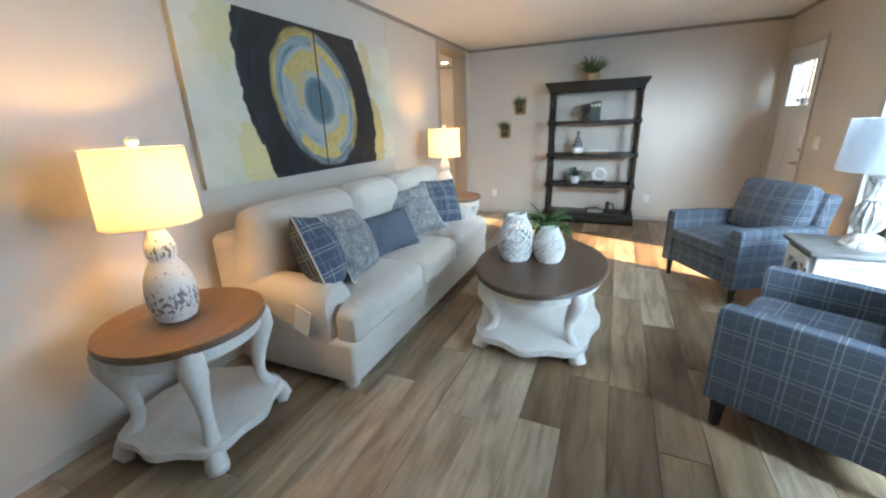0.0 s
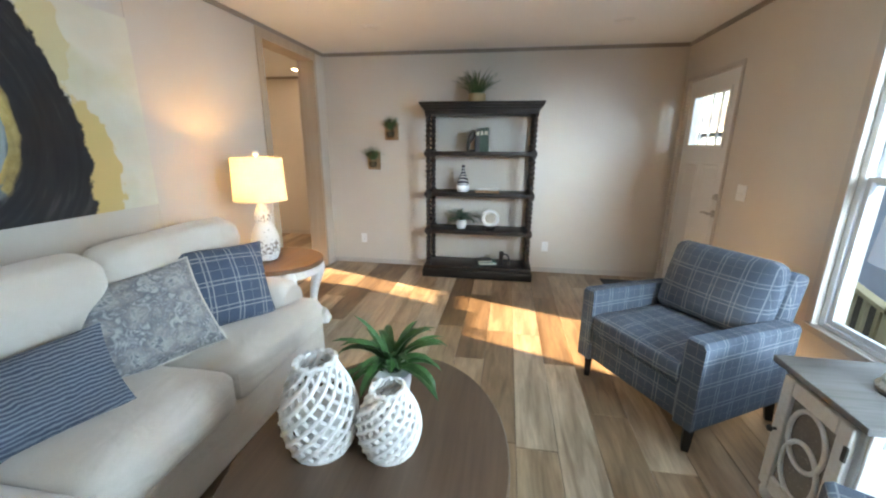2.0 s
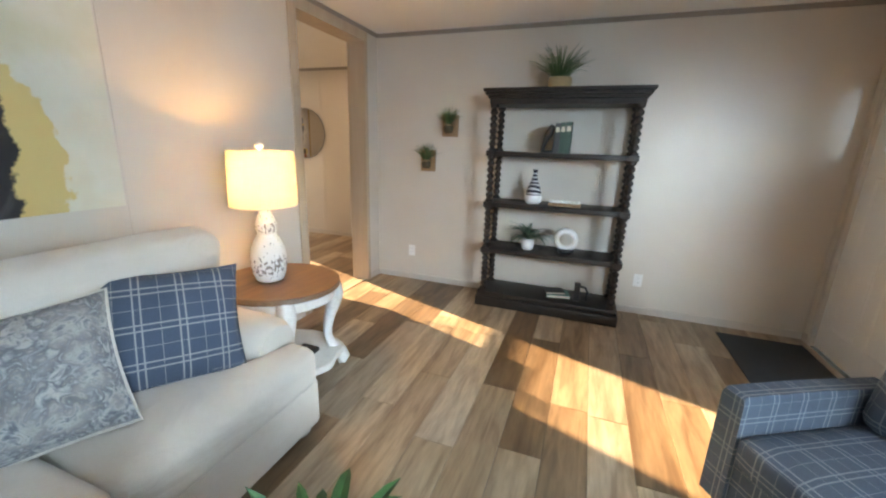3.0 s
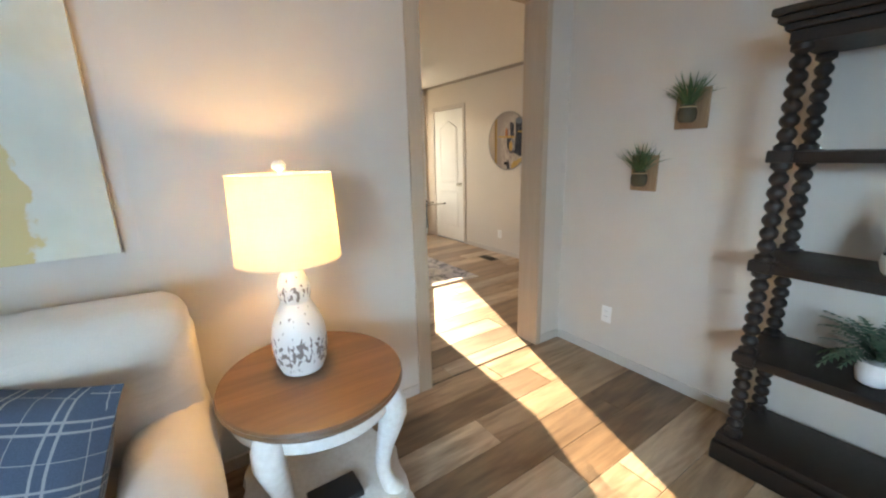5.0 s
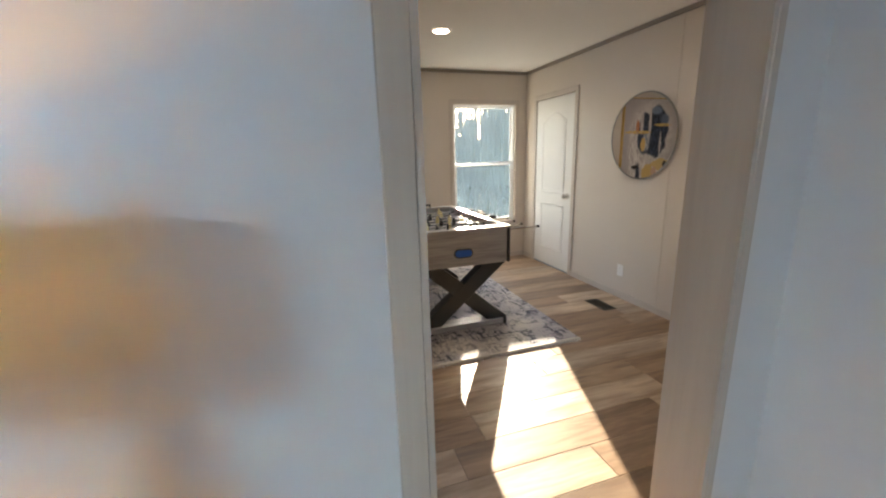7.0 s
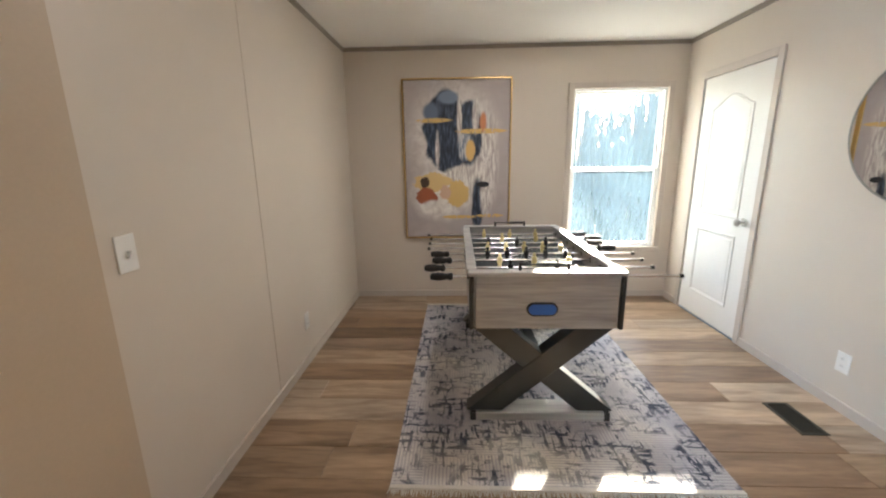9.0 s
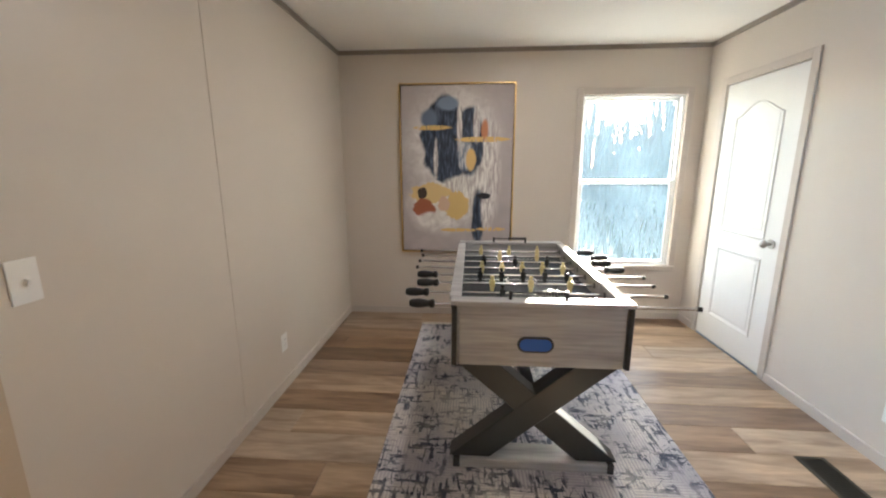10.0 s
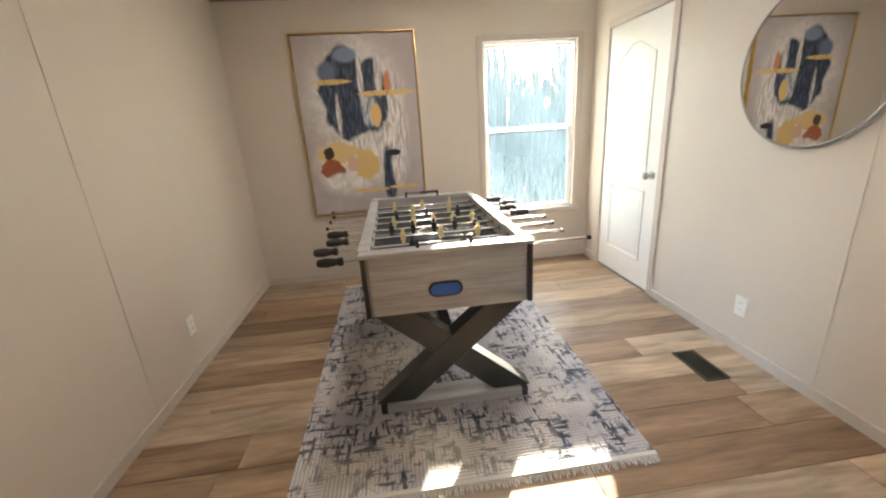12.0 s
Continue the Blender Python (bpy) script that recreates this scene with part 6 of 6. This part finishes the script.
def rug_cloth():
    """Distressed weave: cream, lilac grey and navy in broken bars."""
    m = Mat("distressed_rug", 0.95)
    v = m.coords()
    n1, n2 = m.noise(v, 1.6, 5.0, 0.4), m.noise(v, 7.0, 6.0, 0.6)
    fine = m.noise(v, 260.0, 2.0)
    base = m.ramp(n1, [(0.36, (0.37, 0.355, 0.40)), (0.5, (0.55, 0.52, 0.52)), (0.62, (0.74, 0.69, 0.62))])
    # fine hatching that changes direction from patch to patch
    w1 = m.node("ShaderNodeTexWave", Scale=19.0, Distortion=0.8, Detail=2.0)
    w1.bands_direction = "X"
    w2 = m.node("ShaderNodeTexWave", Scale=19.0, Distortion=0.8, Detail=2.0)
    w2.bands_direction = "Y"
    m.link(v, w1.inputs["Vector"]), m.link(v, w2.inputs["Vector"])
    cells = m.node("ShaderNodeTexVoronoi", Scale=8.0)
    cells.distance = "CHEBYCHEV"
    m.link(v, cells.inputs["Vector"])
    sel = m.ramp(cells.outputs["Color"], [(0.5, (0, 0, 0)), (0.51, (1, 1, 1))])
    hatch = m.mix(sel, w1.outputs["Fac"], w2.outputs["Fac"])
    base = m.mix(m.math("MULTIPLY", m.ramp(hatch, [(0.35, (1, 1, 1)), (0.6, (0, 0, 0))]), 0.55), base, (0.31, 0.29, 0.33))
    # navy dashes that follow the warp and the weft
    bars = None
    for sc, th in (((8.0, 42.0, 1.0), 0.545), ((42.0, 8.0, 1.0), 0.55)):
        q = m.noise(m.coords(scale=sc), 1.0, 3.0, 0.3)
        broken = m.noise(m.coords(scale=(50.0, 50.0, 1.0)), 1.0, 2.0)
        f = m.ramp(m.math("ADD", q, m.math("MULTIPLY", m.math("SUBTRACT", broken, 0.5), 0.16)), [(th, (0, 0, 0)), (th + 0.015, (1, 1, 1))])
        bars = f if bars is None else m.mix(1.0, bars, f, "LIGHTEN")
    crack = m.node("ShaderNodeTexVoronoi", Scale=8.0)
    crack.feature = "DISTANCE_TO_EDGE"
    m.link(m.mix(0.09, m.coords(scale=(1.0, 1.5, 1.0)), m.node("ShaderNodeTexNoise", Scale=14.0, Detail=3.0).outputs["Color"], "ADD"), crack.inputs["Vector"])
    bars = m.mix(1.0, bars, m.ramp(crack.outputs["Distance"], [(0.010, (0.75, 0.75, 0.75)), (0.024, (0, 0, 0))]), "LIGHTEN")
    col = m.mix(m.math("MULTIPLY", bars, m.ramp(n2, [(0.42, (0.05, 0.05, 0.05)), (0.54, (1, 1, 1))])), base, (0.045, 0.055, 0.085))
    light = m.ramp(m.math("MULTIPLY", n1, n2), [(0.28, (0, 0, 0)), (0.36, (1, 1, 1))])
    col = m.mix(m.math("MULTIPLY", light, 0.45), col, (0.74, 0.68, 0.60))
    m.color(col).bump(m.mix(0.5, hatch, fine), 0.5, 0.005)
    return m.m


RUG_T = 0.010
RX0, RX1, RY0, RY1 = -3.77, -1.56, 5.225, 6.745


def rug():
    r = thing("rug", pose((RX0 + RX1) / 2, (RY0 + RY1) / 2, 0), "distressed grey, cream and navy rug with fringe", "rug")
    lx, ly = (RX1 - RX0) / 2, (RY1 - RY0) / 2
    part("weave", slab((-lx, -ly, 0.0), (lx, ly, RUG_T), 0.003), rug_cloth(), r, smooth=False)
    FRINGE = plain("cream_fringe", (0.60, 0.56, 0.50), 0.95)
    rnd = random.Random(2)
    for s in (-1, 1):
        bm = bmesh.new()
        part("hem", slab((s * lx - 0.012, -ly, 0.001), (s * lx + 0.012, ly, RUG_T + 0.002), 0.003), FRINGE, r, smooth=False)
        y = -ly
        while y < ly:
            e = s * (lx + rnd.uniform(0.03, 0.05))
            tube(bm, [(s * lx, y, 0.006), (s * (lx + 0.018), y + rnd.uniform(-0.003, 0.003), 0.005), (e, y + rnd.uniform(-0.008, 0.008), 0.003)], [0.003, 0.003, 0.0022], 4)
            y += 0.0085
        part("fringe", bm, FRINGE, r, "cream knotted fringe")


rug()
football_table()

# ---- wall plates, vents, ceiling fixtures, mat, sign ----


def wall_plate(m, w, h, kind, label, cat):
    """A plate in the local xz plane that faces -y."""
    p = thing(kind, m, label, cat)
    part("plate", slab((-w / 2, -0.006, -h / 2), (w / 2, 0.0, h / 2), 0.002), PLASTIC, p)
    if "outlet" in kind:
        for z in (-0.02, 0.02):
            rec = part("receptacle", slab((-0.016, -0.0085, z - 0.013), (0.016, -0.006, z + 0.013), 0.001), PLASTIC, p, smooth=False)
            for x in (-0.006, 0.006):
                part("slot", slab((x - 0.001, -0.0092, z - 0.003), (x + 0.001, -0.0086, z + 0.006)), BLACK, rec, smooth=False)
    else:
        for x in ((0.0,) if w < 0.09 else (-0.023, 0.023)):
            part("toggle", turned(slab((-0.005, -0.014, -0.010), (0.005, 0.0, 0.010), 0.001), Matrix.Translation((x, -0.006, 0)) @ pose(0, 0, 0, 20, 0, 0)), PLASTIC, p, smooth=False)
    return p


wall_plate(pose(0.403, YB, 0.318), 0.072, 0.115, "wall_outlet", "white wall outlet above the baseboard", "outlet")
wall_plate(pose(2.612, YB, 0.31), 0.072, 0.115, "wall_outlet", "white wall outlet beside the bookcase", "outlet")
wall_plate(pose(-1.317, GL, 1.121, 0, 0, 180), 0.078, 0.122, "light_switch", "white toggle light switch on panel wall", "switch")
wall_plate(pose(-2.668, GL, 0.31, 0, 0, 180), 0.072, 0.115, "wall_outlet", "white wall outlet on the panel wall", "outlet")
wall_plate(pose(-2.176, GR, 0.277), 0.078, 0.115, "wall_outlet", "white wall outlet below the mirror", "outlet")
wall_plate(pose(XR, 4.955, 1.12, 0, 0, -90), 0.115, 0.118, "light_switch", "white double light switch by the front door", "switch")


def floor_vent(x0, x1, y0, y1):
    v = thing("floor_vent", pose((x0 + x1) / 2, (y0 + y1) / 2, 0), "brown metal floor register with slats", "vent")
    lx, ly = (x1 - x0) / 2, (y1 - y0) / 2
    VENT = plain("olive_brown_metal", (0.055, 0.05, 0.035), 0.5, 0.4)
    bm = bmesh.new()
    for a, b in (((-lx, -ly, 0), (lx, -ly + 0.018, 0.005)), ((-lx, ly - 0.018, 0), (lx, ly, 0.005)), ((-lx, -ly + 0.018, 0), (-lx + 0.018, ly - 0.018, 0.005)), ((lx - 0.018, -ly + 0.018, 0), (lx, ly - 0.018, 0.005))):
        box(bm, a, b, 0.001)
    part("frame", bm, VENT, v, smooth=False)
    part("backing", slab((-lx + 0.018, -ly + 0.018, 0.0002), (lx - 0.018, ly - 0.018, 0.001)), BLACK, v, smooth=False)
    n = int((2 * lx - 0.036) / 0.012)
    for i in range(n):
        x = -lx + 0.018 + (i + 0.5) * (2 * lx - 0.036) / n
        part("slat", slab((x - 0.002, -ly + 0.018, 0.001), (x + 0.002, ly - 0.018, 0.0045)), VENT, v, smooth=False)


floor_vent(-2.21, -1.935, 7.29, 7.43)


def downlight(x, y, lit, watts=0.0):
    d = thing("ceiling_downlight", pose(x, y, H), "lit round recessed ceiling light" if lit else "unlit flat white round ceiling light", "ceiling light")
    part("trim_ring", lathe(bmesh.new(), [(0.055, -0.003), (0.072, -0.012), (0.09, -0.004), (0.09, 0.0)], 36), WHITE, d)
    lens = Mat("downlight_lens", 0.5)
    lens.color((0.8, 0.78, 0.74))
    if lit:
        lens.b.inputs["Emission Color"].default_value = (1.0, 0.80, 0.55, 1)
        lens.b.inputs["Emission Strength"].default_value = 3.0
    part("lens", rod(bmesh.new(), (0, 0, -0.0135), (0, 0, -0.004), 0.06, seg=36), lens.m, d)
    if lit:
        lamp("downlight", "AREA", look((x, y, H - 0.03), (x, y, 0)), watts, (1.0, 0.90, 0.79), size=(0.11, 0.11)).data.shape = "DISK"


downlight(-2.63, 6.03, True, 1.1)
downlight(-0.76, 7.10, True, 0.36)
downlight(0.90, 5.36, False)
downlight(3.03, 5.47, False)


def door_mat():
    tagged(part("door_mat", slab((3.22, 5.30, 0.0), (3.80, 6.12, 0.010), 0.004), plain("charcoal_mat", (0.035, 0.038, 0.042), 0.95, vary=0.2, grain=300, bump=0.6)), "dark charcoal mat inside the front door", "door mat")


door_mat()


def sold_sign():
    s = thing("sold_sign", pose(XR + 0.028, 3.83, 1.315), "red sign with white lettering in the window", "sign")
    part("panel", slab((0, -0.60, 0), (0.003, 0.0, 0.125), 0.001), plain("sign_red", (0.75, 0.03, 0.035), 0.5, vary=0.05), s, smooth=False)
    cu = bpy.data.curves.new("lettering", "FONT")
    cu.body, cu.size, cu.extrude, cu.shear = "SOLD", 0.135, 0.001, 0.15
    cu.offset = 0.004
    me_ob = bpy.data.objects.new("lettering_source", cu)
    scene.collection.objects.link(me_ob)
    me = bpy.data.meshes.new_from_object(me_ob)
    bpy.data.objects.remove(me_ob)
    me.materials.clear()
    me.materials.append(PLASTIC)
    ob = new("lettering", me)
    ob.parent = s
    ob.matrix_local = Matrix.Translation((-0.002, -0.13, 0.015)) @ pose(0, 0, 0, 90, 0, -90)
    tagged(ob, "white letters")


sold_sign()
tagged(part("remote_box", slab((0.50, 4.23, 0.131), (0.62, 4.42, 0.158), 0.005, 2), BLACK), "black box lying on the end table shelf", "box")

# ---- woods outside the games room window ----


def bare_tree(x, y, h, r, seed):
    rnd = random.Random(seed)
    t = thing("bare_tree", pose(x, y, -0.78), "tall leafless winter tree with grey bark", "tree", "woods behind the house")
    pts = [Vector((0, 0, 0))]
    for i in range(1, 8):
        pts.append(Vector((rnd.uniform(-0.05, 0.05) * i * 0.5, rnd.uniform(-0.05, 0.05) * i * 0.5, h * i / 7)))
    part("trunk", tube(bmesh.new(), pts, [r * (1 - 0.125 * i) for i in range(8)], 8), BARK, t)
    bm = bmesh.new()
    for i in range(16):
        s = rnd.uniform(0.3, 0.97)
        k = s * 7
        i0 = min(6, int(k))
        p = pts[i0].lerp(pts[i0 + 1], k - i0)
        a = rnd.uniform(0, 2 * math.pi)
        ln = h * (1 - s * 0.7) * rnd.uniform(0.16, 0.3)
        d = Vector((math.cos(a), math.sin(a), rnd.uniform(0.3, 0.9)))
        q = p + d * ln * 0.5 + Vector((rnd.uniform(-0.1, 0.1), rnd.uniform(-0.1, 0.1), 0.05)) * ln
        e = p + d * ln + Vector((0, 0, 0.15 * ln))
        tube(bm, [p, q, e], [r * 0.28, r * 0.18, r * 0.05], 5)
        for _ in range(3):
            o = q.lerp(e, rnd.random())
            tube(bm, [o, o + Vector((rnd.uniform(-1, 1), rnd.uniform(-1, 1), rnd.uniform(0.1, 0.9))) * ln * 0.4], [r * 0.10, r * 0.03], 4)
    part("limbs", bm, BARK, t)


rnd = random.Random(21)
sun_way = Vector((SUN.x, SUN.y, 0)).normalized()
gate = Vector((GX, 7.065, 0))
count = 0
while count < 70:
    d, off = rnd.uniform(11, 45), rnd.uniform(-1, 1)
    p = gate + Vector((-0.93, 0.36, 0)) * d + Vector((0.36, 0.93, 0)) * off * (5 + d * 0.45)
    rel = p - gate
    aside = abs(rel.x * sun_way.y - rel.y * sun_way.x)
    if aside < 2.4:
        continue
    bare_tree(p.x, p.y, rnd.uniform(9, 16), rnd.uniform(0.06, 0.15), 100 + count)
    count += 1

# a thicket of thin stems further off
bm = bmesh.new()
for i in range(2600):
    d, off = rnd.uniform(22, 75), rnd.uniform(-1, 1)
    p = gate + Vector((-0.93, 0.36, 0)) * d + Vector((0.36, 0.93, 0)) * off * (6 + d * 0.5)
    rel = p - gate
    hgt = rnd.uniform(5, 13) if i % 3 else rnd.uniform(1.0, 2.5)
    if abs(rel.x * sun_way.y - rel.y * sun_way.x) < 1.8:
        hgt = min(hgt, rel.length * 0.19 - 0.6)
    tube(bm, [(p.x, p.y, -0.9), (p.x + rnd.uniform(-0.3, 0.3), p.y + rnd.uniform(-0.3, 0.3), hgt * 0.5), (p.x + rnd.uniform(-0.8, 0.8), p.y + rnd.uniform(-0.8, 0.8), hgt)], [0.13, 0.09, 0.03], 4)
tagged(part("thicket", bm, BARK), "distant thicket of thin bare stems", "woods", "", "stuff")

# low brush between the trees
bm = bmesh.new()
for i in range(2600):
    d, off = rnd.uniform(5, 28), rnd.uniform(-1, 1)
    p = gate + Vector((-0.93, 0.36, 0)) * d + Vector((0.36, 0.93, 0)) * off * (4 + d * 0.5)
    hgt = rnd.uniform(0.5, 1.5)
    lean = Vector((rnd.uniform(-0.3, 0.3), rnd.uniform(-0.3, 0.3), 0))
    q = Vector((p.x, p.y, -0.8))
    tube(bm, [q, q + lean + Vector((0, 0, hgt))], [0.03, 0.008], 3)
tagged(part("brush", bm, BARK), "low winter brush under the trees", "brush", "", "stuff")

# ---- floor planks ----


def planks():
    rnd = random.Random(7)
    W, G, L = 0.205, 0.0012, 1.22
    meshes = {}

    def rows(x0, x1, y0, y1):
        x = x0
        while x < x1 - 0.01:
            xe = min(x + W, x1)
            y = y0 - rnd.uniform(0.0, L)
            while y < y1:
                a, b = max(y, y0), min(y + L, y1)
                if b - a > 0.02:
                    key = (round(xe - x, 3), round(b - a, 3))
                    if key not in meshes:
                        hx, hy = (xe - x) / 2 - G, (b - a) / 2 - G
                        bm = bmesh.new()
                        e = 0.0014
                        lo = [bm.verts.new((sx * hx, sy * hy, -0.006)) for sx, sy in ((-1, -1), (1, -1), (1, 1), (-1, 1))]
                        mi = [bm.verts.new((sx * hx, sy * hy, -0.0012)) for sx, sy in ((-1, -1), (1, -1), (1, 1), (-1, 1))]
                        hi = [bm.verts.new((sx * (hx - e), sy * (hy - e), 0.0)) for sx, sy in ((-1, -1), (1, -1), (1, 1), (-1, 1))]
                        for p, q in ((lo, mi), (mi, hi)):
                            for i in range(4):
                                bm.faces.new((p[i], p[(i + 1) % 4], q[(i + 1) % 4], q[i]))
                        bm.faces.new(hi)
                        meshes[key] = mesh_of("plank", bm, PLANK)
                    ob = new("plank", meshes[key])
                    ob.parent = floor
                    ob.location = ((x + xe) / 2, (a + b) / 2, 0)
                y += L
            x += W

    rows(-0.012, XR, YS, YB)
    rows(GX, -0.028, GL, GR)


planks()
